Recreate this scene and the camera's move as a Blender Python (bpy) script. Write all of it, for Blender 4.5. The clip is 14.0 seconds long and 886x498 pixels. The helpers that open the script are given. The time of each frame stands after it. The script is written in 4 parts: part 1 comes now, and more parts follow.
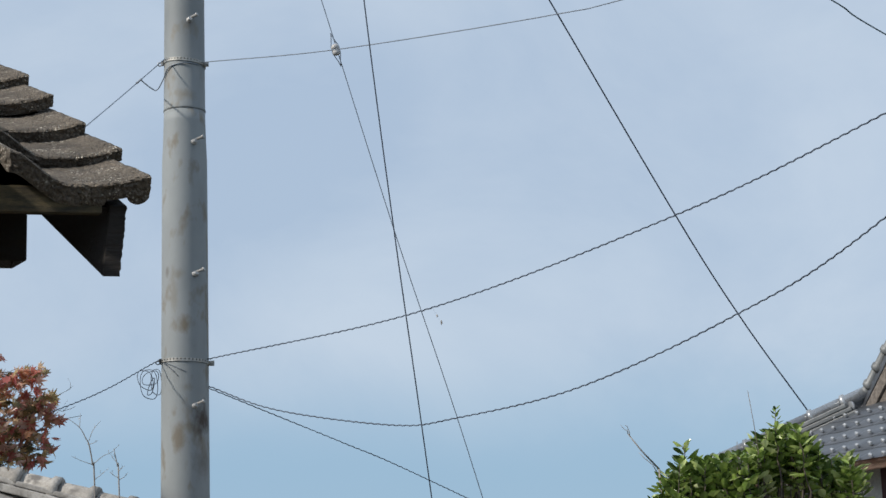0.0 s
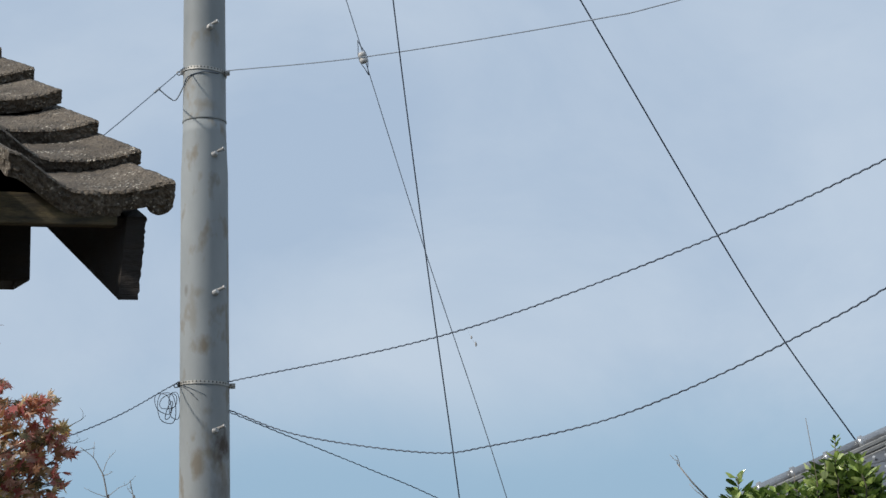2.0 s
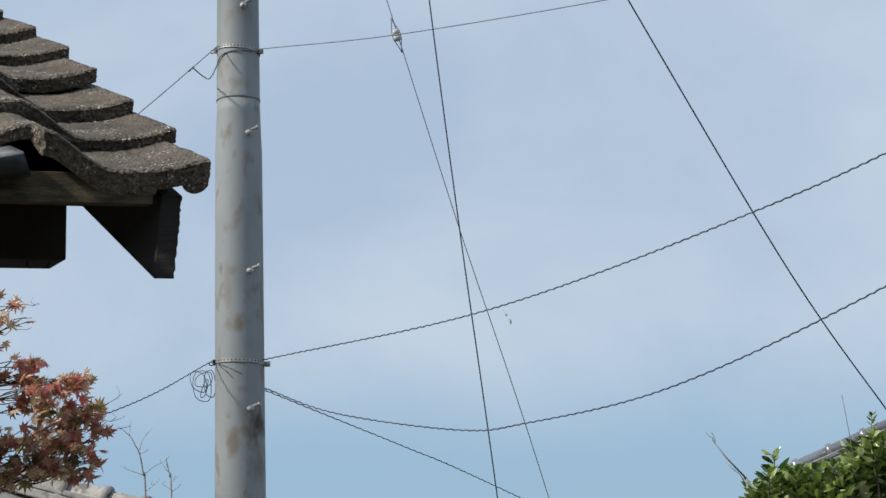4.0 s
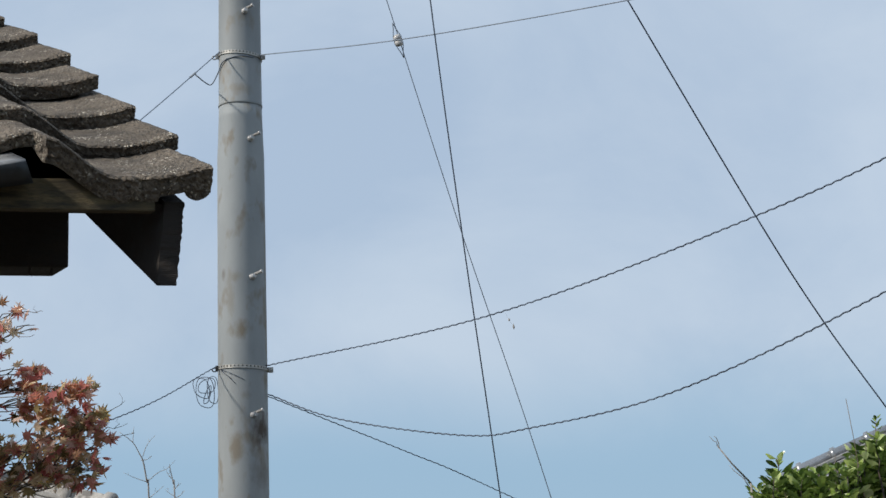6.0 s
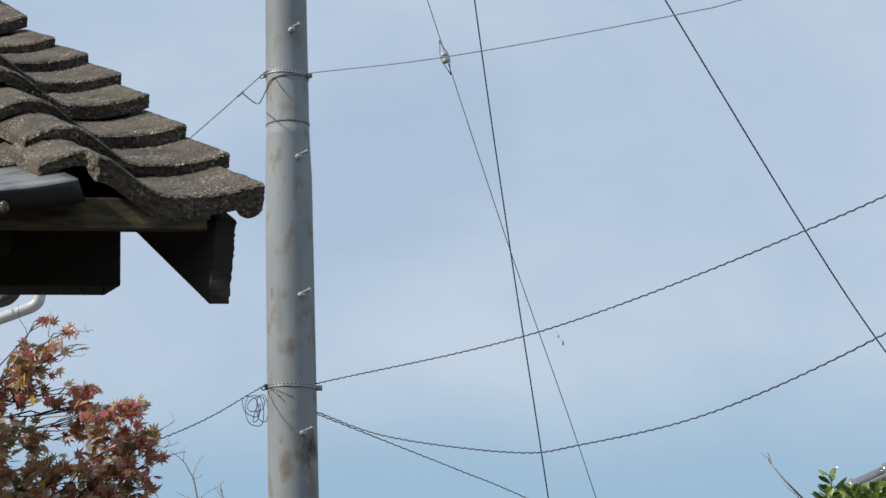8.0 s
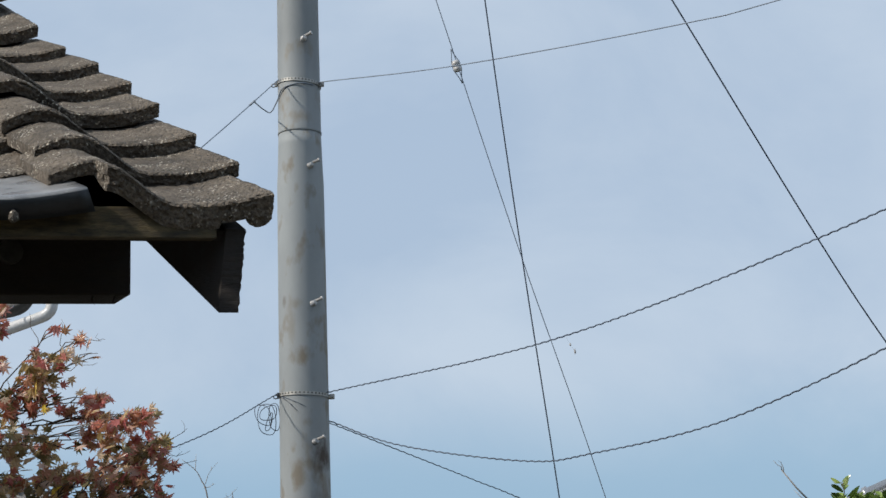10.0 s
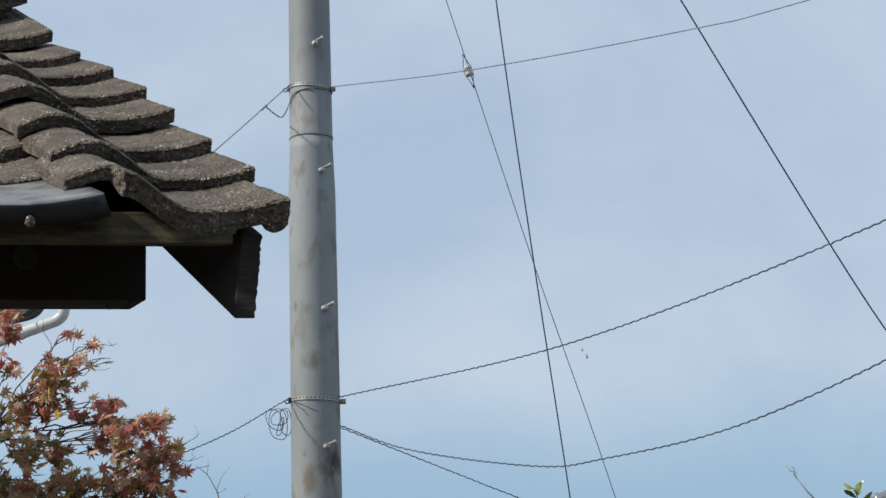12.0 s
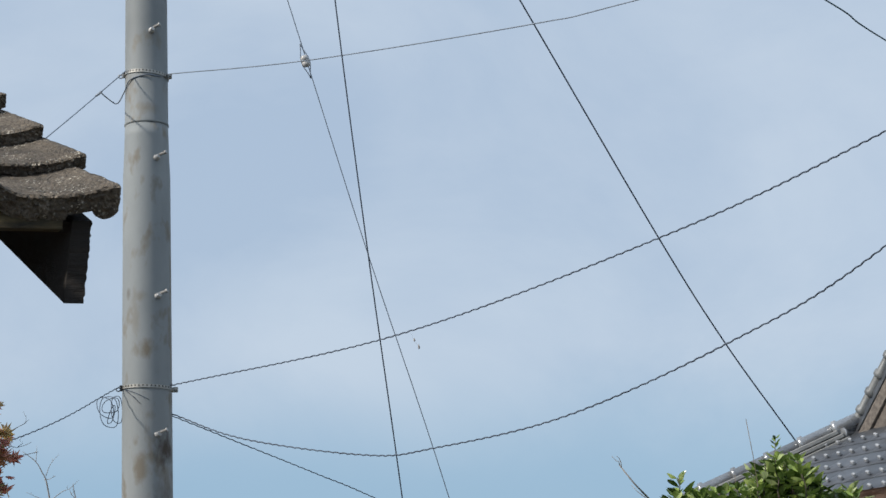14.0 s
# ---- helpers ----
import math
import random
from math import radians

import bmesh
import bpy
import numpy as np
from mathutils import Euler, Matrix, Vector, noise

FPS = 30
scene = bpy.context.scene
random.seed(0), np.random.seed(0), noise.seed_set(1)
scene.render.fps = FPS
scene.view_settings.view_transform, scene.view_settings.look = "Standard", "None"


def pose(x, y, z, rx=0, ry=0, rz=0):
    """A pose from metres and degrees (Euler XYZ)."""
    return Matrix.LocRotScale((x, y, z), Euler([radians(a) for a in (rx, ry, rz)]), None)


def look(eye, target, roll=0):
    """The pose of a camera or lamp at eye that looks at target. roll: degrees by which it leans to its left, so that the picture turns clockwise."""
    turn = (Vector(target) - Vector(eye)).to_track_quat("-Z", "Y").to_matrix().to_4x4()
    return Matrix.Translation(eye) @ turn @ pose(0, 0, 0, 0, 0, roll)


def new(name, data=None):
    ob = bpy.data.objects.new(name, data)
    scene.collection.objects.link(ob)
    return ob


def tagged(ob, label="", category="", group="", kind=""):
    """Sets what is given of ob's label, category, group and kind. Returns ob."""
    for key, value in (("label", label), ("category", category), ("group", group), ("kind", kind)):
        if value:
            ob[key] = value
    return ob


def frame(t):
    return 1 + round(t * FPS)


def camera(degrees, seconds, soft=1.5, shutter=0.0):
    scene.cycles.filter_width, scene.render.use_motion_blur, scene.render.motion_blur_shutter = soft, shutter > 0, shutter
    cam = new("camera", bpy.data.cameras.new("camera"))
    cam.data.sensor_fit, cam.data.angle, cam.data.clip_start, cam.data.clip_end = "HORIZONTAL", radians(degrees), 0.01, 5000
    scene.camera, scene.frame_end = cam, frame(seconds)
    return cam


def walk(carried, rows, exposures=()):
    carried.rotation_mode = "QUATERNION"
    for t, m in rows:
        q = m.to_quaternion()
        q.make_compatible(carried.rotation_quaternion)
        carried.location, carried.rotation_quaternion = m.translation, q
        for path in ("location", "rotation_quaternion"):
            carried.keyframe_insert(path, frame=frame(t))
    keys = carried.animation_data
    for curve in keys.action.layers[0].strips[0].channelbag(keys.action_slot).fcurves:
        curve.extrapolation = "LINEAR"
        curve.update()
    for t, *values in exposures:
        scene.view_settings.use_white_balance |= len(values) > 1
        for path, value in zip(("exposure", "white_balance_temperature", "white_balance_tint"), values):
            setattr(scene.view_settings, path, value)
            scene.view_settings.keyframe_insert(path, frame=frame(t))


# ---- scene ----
PATH = [
    (0, (0.08, -0.596, 1.468), (0.201, 1.356, 1.884), -1.76),
    (0.5, (0.05, -0.37, 1.514), (0.173, 1.581, 1.936), -1.76),
    (1, (0.021, -0.129, 1.575), (0.143, 1.82, 2.003), -1.78),
    (1.5, (0.009, 0.002, 1.603), (0.125, 1.951, 2.037), -1.8),
    (2, (0.01, 0.008, 1.602), (0.115, 1.958, 2.036), -1.6),
    (2.5, (0.008, 0.011, 1.602), (0.098, 1.963, 2.028), -1.6),
    (3, (0.002, 0.019, 1.604), (0.077, 1.974, 2.021), -1.5),
    (3.2, (0.003, 0.018, 1.604), (0.072, 1.974, 2.016), -1.5),
    (5.5, (0.009, 0.016, 1.607), (0.081, 1.972, 2.019), -1.7),
    (6, (0.006, 0.026, 1.608), (0.073, 1.981, 2.025), -1.8),
    (6.5, (0.008, 0.027, 1.606), (0.06, 1.98, 2.03), -1.9),
    (7, (0.006, 0.035, 1.609), (0.043, 1.988, 2.038), -1.9),
    (7.5, (0.0, 0.038, 1.611), (0.025, 1.99, 2.044), -1.8),
    (8, (-0.004, 0.04, 1.61), (0.015, 1.992, 2.046), -1.9),
    (10.5, (0.003, 0.042, 1.61), (0.006, 1.992, 2.058), -1.9),
    (11, (0.002, 0.049, 1.611), (0.002, 1.998, 2.061), -1.9),
    (11.5, (-0.003, 0.048, 1.613), (-0.006, 1.997, 2.062), -1.8),
    (12, (-0.01, 0.048, 1.614), (-0.014, 1.997, 2.064), -1.8),
    (12.5, (-0.011, 0.045, 1.613), (-0.013, 1.994, 2.061), -1.8),
    (13, (-0.008, 0.035, 1.608), (0.004, 1.985, 2.052), -1.9),
    (13.5, (-0.001, 0.02, 1.605), (0.06, 1.971, 2.043), -1.9),
    (14, (0.005, -0.025, 1.595), (0.17, 1.92, 2.03), -2.1),
]
cam = camera(26.0, 14.0, soft=1.5)
walk(cam, [(t, look(eye, target, roll)) for t, eye, target, roll in PATH],
     [(0, 0.0), (1, 0.0), (2, -0.05), (2.6, -0.05), (3.2, -0.02), (5.5, 0.0), (14, 0.0)])

# ---- light ----
SUN_AZ, SUN_EL = radians(201.0), radians(37.0)   # direction to the sun in plan, from +x, and its height
world = bpy.data.worlds.new("sky")
scene.world = world
world.use_nodes = True
wn, wl = world.node_tree.nodes, world.node_tree.links
wn.clear()
sky = wn.new("ShaderNodeTexSky")
sky.sky_type, sky.sun_disc = "NISHITA", False
sky.sun_elevation, sky.sun_rotation = SUN_EL, radians(90.0) - SUN_AZ
sky.air_density, sky.dust_density, sky.ozone_density = 1.2, 0.6, 2.0
coord = wn.new("ShaderNodeTexCoord")
spread = wn.new("ShaderNodeMapping")
spread.inputs["Scale"].default_value = (1.0, 1.0, 1.5)
spread.inputs["Location"].default_value = (0.37, 0.2, 0.11)
cloud_noise = wn.new("ShaderNodeTexNoise")
cloud_noise.inputs["Scale"].default_value = 5.2
cloud_noise.inputs["Detail"].default_value = 8.0
cloud_noise.inputs["Roughness"].default_value = 0.58
cloud_noise.inputs["Distortion"].default_value = 0.35
cloud_ramp = wn.new("ShaderNodeMapRange")
cloud_ramp.inputs["From Min"].default_value, cloud_ramp.inputs["From Max"].default_value = 0.37, 0.63
height = wn.new("ShaderNodeSeparateXYZ")
low_sky = wn.new("ShaderNodeMapRange")
low_sky.inputs["From Min"].default_value, low_sky.inputs["From Max"].default_value = 0.092, 0.172
low_sky.interpolation_type = "SMOOTHSTEP"
cloud_tone = wn.new("ShaderNodeMix")
cloud_tone.data_type = "RGBA"
cloud_tone.inputs["A"].default_value = (0.460, 0.580, 0.745, 1.0)
cloud_tone.inputs["B"].default_value = (0.628, 0.728, 0.852, 1.0)
haze = wn.new("ShaderNodeMix")
haze.data_type = "RGBA"
haze.inputs["A"].default_value = (0.335, 0.515, 0.705, 1.0)
dim = wn.new("ShaderNodeVectorMath")
dim.operation = "SCALE"
dim.inputs["Scale"].default_value = 0.075
veil = wn.new("ShaderNodeMix")
veil.data_type = "RGBA"
veil.inputs["Factor"].default_value = 0.85
back = wn.new("ShaderNodeBackground")
back.inputs["Strength"].default_value = 1.0
wout = wn.new("ShaderNodeOutputWorld")
wl.new(coord.outputs["Generated"], spread.inputs["Vector"])
wl.new(coord.outputs["Generated"], height.inputs["Vector"])
wl.new(spread.outputs["Vector"], cloud_noise.inputs["Vector"])
wl.new(cloud_noise.outputs["Fac"], cloud_ramp.inputs["Value"])


def sky_math(kind, a, b, c=0.0):
    """A sum of the sky's cloud cover: sockets or numbers in, a socket out."""
    q = wn.new("ShaderNodeMath")
    q.operation = kind
    for k, value in enumerate((a, b, c)):
        if isinstance(value, (int, float)):
            q.inputs[k].default_value = value
        else:
            wl.new(value, q.inputs[k])
    return q.outputs[0]


def cloud_gap(way, inner, outer, amount):
    """A thinner (negative) or thicker place in the cloud round a direction, with half angles in degrees."""
    near_way = wn.new("ShaderNodeVectorMath")
    near_way.operation = "DOT_PRODUCT"
    near_way.inputs[1].default_value = way
    wl.new(coord.outputs["Generated"], near_way.inputs[0])
    q = wn.new("ShaderNodeMapRange")
    q.interpolation_type = "SMOOTHSTEP"
    q.inputs["From Min"].default_value, q.inputs["From Max"].default_value = math.cos(radians(outer)), math.cos(radians(inner))
    q.inputs["To Min"].default_value, q.inputs["To Max"].default_value = 0.0, amount
    wl.new(near_way.outputs["Value"], q.inputs["Value"])
    return q.outputs["Result"]


cover = sky_math("MULTIPLY_ADD", cloud_ramp.outputs["Result"], 0.55, 0.175)
for way, inner, outer, amount in (((-0.0265, 0.9631, 0.268), 0.5, 5.2, -0.42), ((0.0067, 0.9806, 0.1957), 0.5, 4.6, 0.09), ((0.2106, 0.9449, 0.2505), 0.3, 2.4, -0.12)):
    cover = sky_math("ADD", cover, cloud_gap(way, inner, outer, amount))
wl.new(cover, cloud_tone.inputs["Factor"])
streaked = sky_math("MULTIPLY_ADD", cloud_noise.outputs["Fac"], 0.05, -0.025)
wl.new(sky_math("ADD", height.outputs["Z"], streaked), low_sky.inputs["Value"])
wl.new(low_sky.outputs["Result"], haze.inputs["Factor"])
wl.new(cloud_tone.outputs["Result"], haze.inputs["B"])
wl.new(sky.outputs["Color"], dim.inputs[0])
wl.new(dim.outputs["Vector"], veil.inputs["A"])
wl.new(haze.outputs["Result"], veil.inputs["B"])
wl.new(veil.outputs["Result"], back.inputs["Color"])
wl.new(back.outputs["Background"], wout.inputs["Surface"])

sun = new("sun", bpy.data.lights.new("sun", "SUN"))
sun.data.energy, sun.data.angle, sun.data.color = 3.8, radians(3.0), (1.0, 0.93, 0.83)
to_sun = Vector((math.cos(SUN_AZ) * math.cos(SUN_EL), math.sin(SUN_AZ) * math.cos(SUN_EL), math.sin(SUN_EL)))
sun.matrix_world = look(to_sun * 60, (0, 0, 0))


# ---- materials ----
def surface(name, dark, light, scale=6.0, rough=0.8, metal=0.0, bump=0.25, grain=90.0, stretch=(1, 1, 1), spots=None,
            stain=None, per="object", through_light=0.0, rough_var=0.12, coat=0.0, pores=0.0, speck=0.45, marks=()):
    """A procedural surface: two colours mixed at two scales, grain bump, optional pale spots (colour, scale, amount)
    and stains (colour, scale, threshold)."""
    m = bpy.data.materials.new(name)
    m.use_nodes = True
    nt = m.node_tree
    n, l = nt.nodes, nt.links
    n.clear()
    out = n.new("ShaderNodeOutputMaterial")
    bsdf = n.new("ShaderNodeBsdfPrincipled")
    tc = n.new("ShaderNodeTexCoord")
    info = n.new("ShaderNodeObjectInfo")
    shift = n.new("ShaderNodeVectorMath")
    shift.operation = "MULTIPLY_ADD"
    mp = n.new("ShaderNodeMapping")
    mp.inputs["Scale"].default_value = stretch
    l.new(info.outputs["Random"], shift.inputs[0])
    shift.inputs[1].default_value = (17.0, 31.0, 13.0)
    l.new(tc.outputs["Object"], shift.inputs[2])
    l.new(shift.outputs[0], mp.inputs["Vector"])

    def noisy(sc, det=4.0, r=0.6):
        q = n.new("ShaderNodeTexNoise")
        q.inputs["Scale"].default_value, q.inputs["Detail"].default_value, q.inputs["Roughness"].default_value = sc, det, r
        l.new(mp.outputs["Vector"], q.inputs["Vector"])
        return q.outputs["Fac"]

    def span(v, lo, hi, a=0.0, b=1.0):
        q = n.new("ShaderNodeMapRange")
        q.inputs["From Min"].default_value, q.inputs["From Max"].default_value = lo, hi
        q.inputs["To Min"].default_value, q.inputs["To Max"].default_value = a, b
        l.new(v, q.inputs["Value"])
        return q.outputs["Result"]

    def mix(f, a, b, kind="MIX"):
        q = n.new("ShaderNodeMix")
        q.data_type, q.blend_type = "RGBA", kind
        for sock, v in (("Factor", f), ("A", a), ("B", b)):
            if isinstance(v, (tuple, float, int)):
                q.inputs[sock].default_value = (*v, 1.0) if isinstance(v, tuple) else v
            else:
                l.new(v, q.inputs[sock])
        return q.outputs["Result"]

    big, fine = noisy(scale), noisy(grain, 3.0, 0.7)
    col = mix(span(big, 0.32, 0.68), dark, light)
    col = mix(span(fine, 0.3, 0.7, 0.0, speck), col, tuple(c * 0.5 for c in dark))
    if per == "island":
        geo = n.new("ShaderNodeNewGeometry")
        vary = geo.outputs["Random Per Island"]
    else:
        vary = info.outputs["Random"]
    hsv = n.new("ShaderNodeHueSaturation")
    l.new(col, hsv.inputs["Color"])
    l.new(span(vary, 0, 1, 0.82, 1.18), hsv.inputs["Value"])
    col = hsv.outputs["Color"]
    if stain:
        sc, sscale, lo = stain
        col = mix(span(noisy(sscale, 3.0, 0.55), lo, lo + 0.12, 0.0, 0.85), col, sc)
    if spots:
        sc, sscale, lo = spots
        v = n.new("ShaderNodeTexVoronoi")
        v.inputs["Scale"].default_value = sscale
        bent = n.new("ShaderNodeTexNoise")
        bent.inputs["Scale"].default_value, bent.inputs["Detail"].default_value = sscale * 2.2, 2.0
        l.new(mp.outputs["Vector"], bent.inputs["Vector"])
        pushed = n.new("ShaderNodeVectorMath")
        pushed.operation = "MULTIPLY_ADD"
        l.new(bent.outputs["Color"], pushed.inputs[0])
        pushed.inputs[1].default_value = (1.1 / sscale,) * 3
        l.new(mp.outputs["Vector"], pushed.inputs[2])
        l.new(pushed.outputs[0], v.inputs["Vector"])
        dots = span(v.outputs["Distance"], 0.20, 0.35, 1.0, 0.0)
        where = span(noisy(sscale * 0.11, 4.0, 0.7), lo, lo + 0.14)
        both = n.new("ShaderNodeMath")
        both.operation = "MULTIPLY"
        l.new(dots, both.inputs[0]), l.new(where, both.inputs[1])
        col = mix(both.outputs[0], col, sc)
    for centre, size, mc, strength in marks:
        away = n.new("ShaderNodeVectorMath")
        away.operation = "SUBTRACT"
        away.inputs[1].default_value = centre
        l.new(tc.outputs["Object"], away.inputs[0])
        scaled = n.new("ShaderNodeVectorMath")
        scaled.operation = "DIVIDE"
        scaled.inputs[1].default_value = size
        l.new(away.outputs[0], scaled.inputs[0])
        far_ = n.new("ShaderNodeVectorMath")
        far_.operation = "LENGTH"
        l.new(scaled.outputs[0], far_.inputs[0])
        ragged = n.new("ShaderNodeMath")
        ragged.operation = "MULTIPLY_ADD"
        l.new(noisy(14.0, 6.0, 0.65), ragged.inputs[0])
        ragged.inputs[1].default_value = 3.2
        l.new(far_.outputs["Value"], ragged.inputs[2])
        col = mix(span(ragged.outputs[0], 1.75, 2.85, strength, 0.0), col, mc)
    l.new(col, bsdf.inputs["Base Color"])
    l.new(span(big, 0.3, 0.7, rough - rough_var, min(1.0, rough + rough_var)), bsdf.inputs["Roughness"])
    bsdf.inputs["Metallic"].default_value = metal
    bsdf.inputs["Coat Weight"].default_value = coat
    if bump:
        b = n.new("ShaderNodeBump")
        b.inputs["Strength"].default_value, b.inputs["Distance"].default_value = min(1.0, bump), 0.006 * max(1.0, bump)
        l.new(fine, b.inputs["Height"])
        if pores:
            v = n.new("ShaderNodeTexVoronoi")
            v.inputs["Scale"].default_value = pores
            l.new(mp.outputs["Vector"], v.inputs["Vector"])
            b2 = n.new("ShaderNodeBump")
            b2.inputs["Strength"].default_value, b2.inputs["Distance"].default_value = 0.8, 0.006
            l.new(v.outputs["Distance"], b2.inputs["Height"])
            l.new(b2.outputs["Normal"], b.inputs["Normal"])
        l.new(b.outputs["Normal"], bsdf.inputs["Normal"])
    if through_light:
        tr = n.new("ShaderNodeBsdfTranslucent")
        l.new(col, tr.inputs["Color"])
        ms = n.new("ShaderNodeMixShader")
        ms.inputs["Fac"].default_value = through_light
        l.new(bsdf.outputs["BSDF"], ms.inputs[1]), l.new(tr.outputs["BSDF"], ms.inputs[2])
        l.new(ms.outputs["Shader"], out.inputs["Surface"])
    else:
        l.new(bsdf.outputs["BSDF"], out.inputs["Surface"])
    return m


def leafy(name, colours, rough=0.5, through_light=0.25):
    """Foliage: each leaf takes a colour of its own out of the list of (place, colour)."""
    m = surface(name, colours[0][1], colours[-1][1], 30.0, rough, bump=0.1, speck=0.12, per="island", through_light=through_light)
    nt = m.node_tree
    n, l = nt.nodes, nt.links
    geo = n.new("ShaderNodeNewGeometry")
    ramp = n.new("ShaderNodeValToRGB")
    ramp.color_ramp.interpolation = "LINEAR"
    while len(ramp.color_ramp.elements) < len(colours):
        ramp.color_ramp.elements.new(0.5)
    for e, (p, c) in zip(ramp.color_ramp.elements, colours):
        e.position, e.color = p, (*c, 1.0)
    l.new(geo.outputs["Random Per Island"], ramp.inputs["Fac"])
    hsv = next(q for q in n if q.type == "HUE_SAT")
    l.new(ramp.outputs["Color"], hsv.inputs["Color"])
    return m


CEMENT = surface("cement_tile", (0.108, 0.088, 0.067), (0.320, 0.266, 0.208), 13.0, 0.96, bump=1.7, grain=135.0, pores=150.0, speck=0.8,
                 spots=((0.82, 0.76, 0.64), 130.0, 0.485), stain=((0.075, 0.065, 0.055), 6.0, 0.60))
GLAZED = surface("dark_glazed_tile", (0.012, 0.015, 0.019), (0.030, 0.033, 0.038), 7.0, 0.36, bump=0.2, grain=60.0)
# Pale sky sheen put into the colour; the brown stain is the tile's own.
GLAZED_TOP = surface("sky_sheen_glaze", (0.12, 0.122, 0.125), (0.34, 0.335, 0.33), 9.0, 0.32, bump=0.15, grain=50.0, speck=0.2,
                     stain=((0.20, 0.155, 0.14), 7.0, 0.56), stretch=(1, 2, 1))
WOOD_DARK = surface("weathered_dark_wood", (0.012, 0.009, 0.008), (0.036, 0.027, 0.021), 5.0, 0.85, bump=0.6, grain=45.0,
                    stretch=(1, 8, 8))
WOOD_FASCIA = surface("weathered_fascia_wood", (0.022, 0.017, 0.009), (0.145, 0.110, 0.056), 8.0, 0.85, bump=0.5, grain=40.0,
                      stretch=(1, 10, 10))
WOOD_GREY = surface("grey_weathered_wood", (0.10, 0.085, 0.072), (0.27, 0.235, 0.205), 4.0, 0.9, bump=0.5, grain=40.0, stretch=(1, 9, 9))
PLASTER = surface("white_plaster", (0.62, 0.60, 0.56), (0.78, 0.77, 0.73), 2.0, 0.9, bump=0.2, grain=60.0)
# for the unseen wall: kept dark so that it returns little light
WALL_DARK = surface("sky_blocking_dark_boards", (0.022, 0.019, 0.017), (0.048, 0.042, 0.037), 1.4, 0.9, bump=0.3, grain=40.0, stretch=(6, 6, 1))
RED_WOOD = surface("dark_red_paint", (0.06, 0.012, 0.014), (0.10, 0.02, 0.02), 4.0, 0.6, bump=0.2)
def on_pole(deg, z, r=0.159):
    """A place on the pole's skin; 0 degrees faces the viewer, 90 is to the viewer's right."""
    a = radians(deg)
    return (-0.905 + r * (0.072 * math.cos(a) + 0.997 * math.sin(a)), 12.542 + r * (-0.997 * math.cos(a) + 0.072 * math.sin(a)), z)


TAN_RUST, BROWN_RUST = (0.165, 0.130, 0.085), (0.10, 0.071, 0.052)
POLE_STEEL = surface("galvanised_steel", (0.205, 0.222, 0.228), (0.272, 0.292, 0.298), 3.0, 0.68, metal=0.08, bump=0.05, grain=25.0, speck=0.06,
                     stretch=(1, 1, 0.5), stain=((0.185, 0.160, 0.125), 8.0, 0.565), rough_var=0.08,
                     marks=((on_pole(-2, 3.74), (0.085, 0.085, 0.055), TAN_RUST, 0.8), (on_pole(-18, 2.97), (0.05, 0.05, 0.10), TAN_RUST, 0.75),
                            (on_pole(44, 3.085), (0.085, 0.085, 0.100), (0.070, 0.054, 0.043), 1.0), (on_pole(-15, 4.09), (0.04, 0.04, 0.04), TAN_RUST, 0.45),
                            (on_pole(3, 3.31), (0.04, 0.04, 0.035), TAN_RUST, 0.6), (on_pole(0, 5.38, 0.146), (0.09, 0.09, 0.04), TAN_RUST, 0.5),
                            (on_pole(78, 4.3), (0.03, 0.03, 0.22), TAN_RUST, 0.6), (on_pole(78, 3.72), (0.03, 0.03, 0.25), TAN_RUST, 0.7),
                            (on_pole(-30, 3.95), (0.03, 0.03, 0.16), TAN_RUST, 0.4), (on_pole(45, 2.80), (0.08, 0.08, 0.10), BROWN_RUST, 0.5),
                            (on_pole(-50, 4.12), (0.02, 0.02, 0.035), BROWN_RUST, 0.5)))
BAND_STEEL = surface("zinc_band", (0.34, 0.335, 0.315), (0.50, 0.49, 0.455), 20.0, 0.5, metal=0.6, bump=0.1)
BOLT_STEEL = surface("pale_bolt_steel", (0.36, 0.355, 0.345), (0.56, 0.55, 0.53), 30.0, 0.5, metal=0.5, bump=0.1)
DARK_METAL = surface("dark_metal", (0.05, 0.05, 0.05), (0.11, 0.105, 0.10), 25.0, 0.55, metal=0.5, bump=0.1)
CABLE_BLACK = surface("black_cable_sheath", (0.048, 0.066, 0.102), (0.085, 0.112, 0.160), 4.0, 0.6, bump=0.0)
CABLE_GREY = surface("grey_steel_strand", (0.15, 0.185, 0.235), (0.24, 0.285, 0.35), 8.0, 0.6, metal=0.1, bump=0.0)
CABLE_TEAL = surface("teal_cable_sheath", (0.07, 0.15, 0.19), (0.11, 0.21, 0.25), 4.0, 0.6, bump=0.0)
BALL_GREY = surface("grey_porcelain", (0.36, 0.35, 0.34), (0.52, 0.51, 0.50), 30.0, 0.3, bump=0.0, rough_var=0.05)
KAWARA = surface("grey_glazed_kawara", (0.085, 0.09, 0.101), (0.140, 0.148, 0.162), 8.0, 0.40, bump=0.05, grain=50.0, metal=0.5, rough_var=0.07, speck=0.15)
# lighter copy of the roof's kawara: bright sky reflection put into the colour
KAWARA_LIT = surface("sky_lit_kawara", (0.30, 0.31, 0.325), (0.44, 0.45, 0.46), 8.0, 0.24, bump=0.05, grain=50.0, metal=0.55, rough_var=0.08, speck=0.15)
KAWARA_DULL = surface("dull_grey_kawara", (0.135, 0.145, 0.150), (0.23, 0.24, 0.245), 9.0, 0.52, bump=0.1, grain=50.0, metal=0.2, speck=0.3)
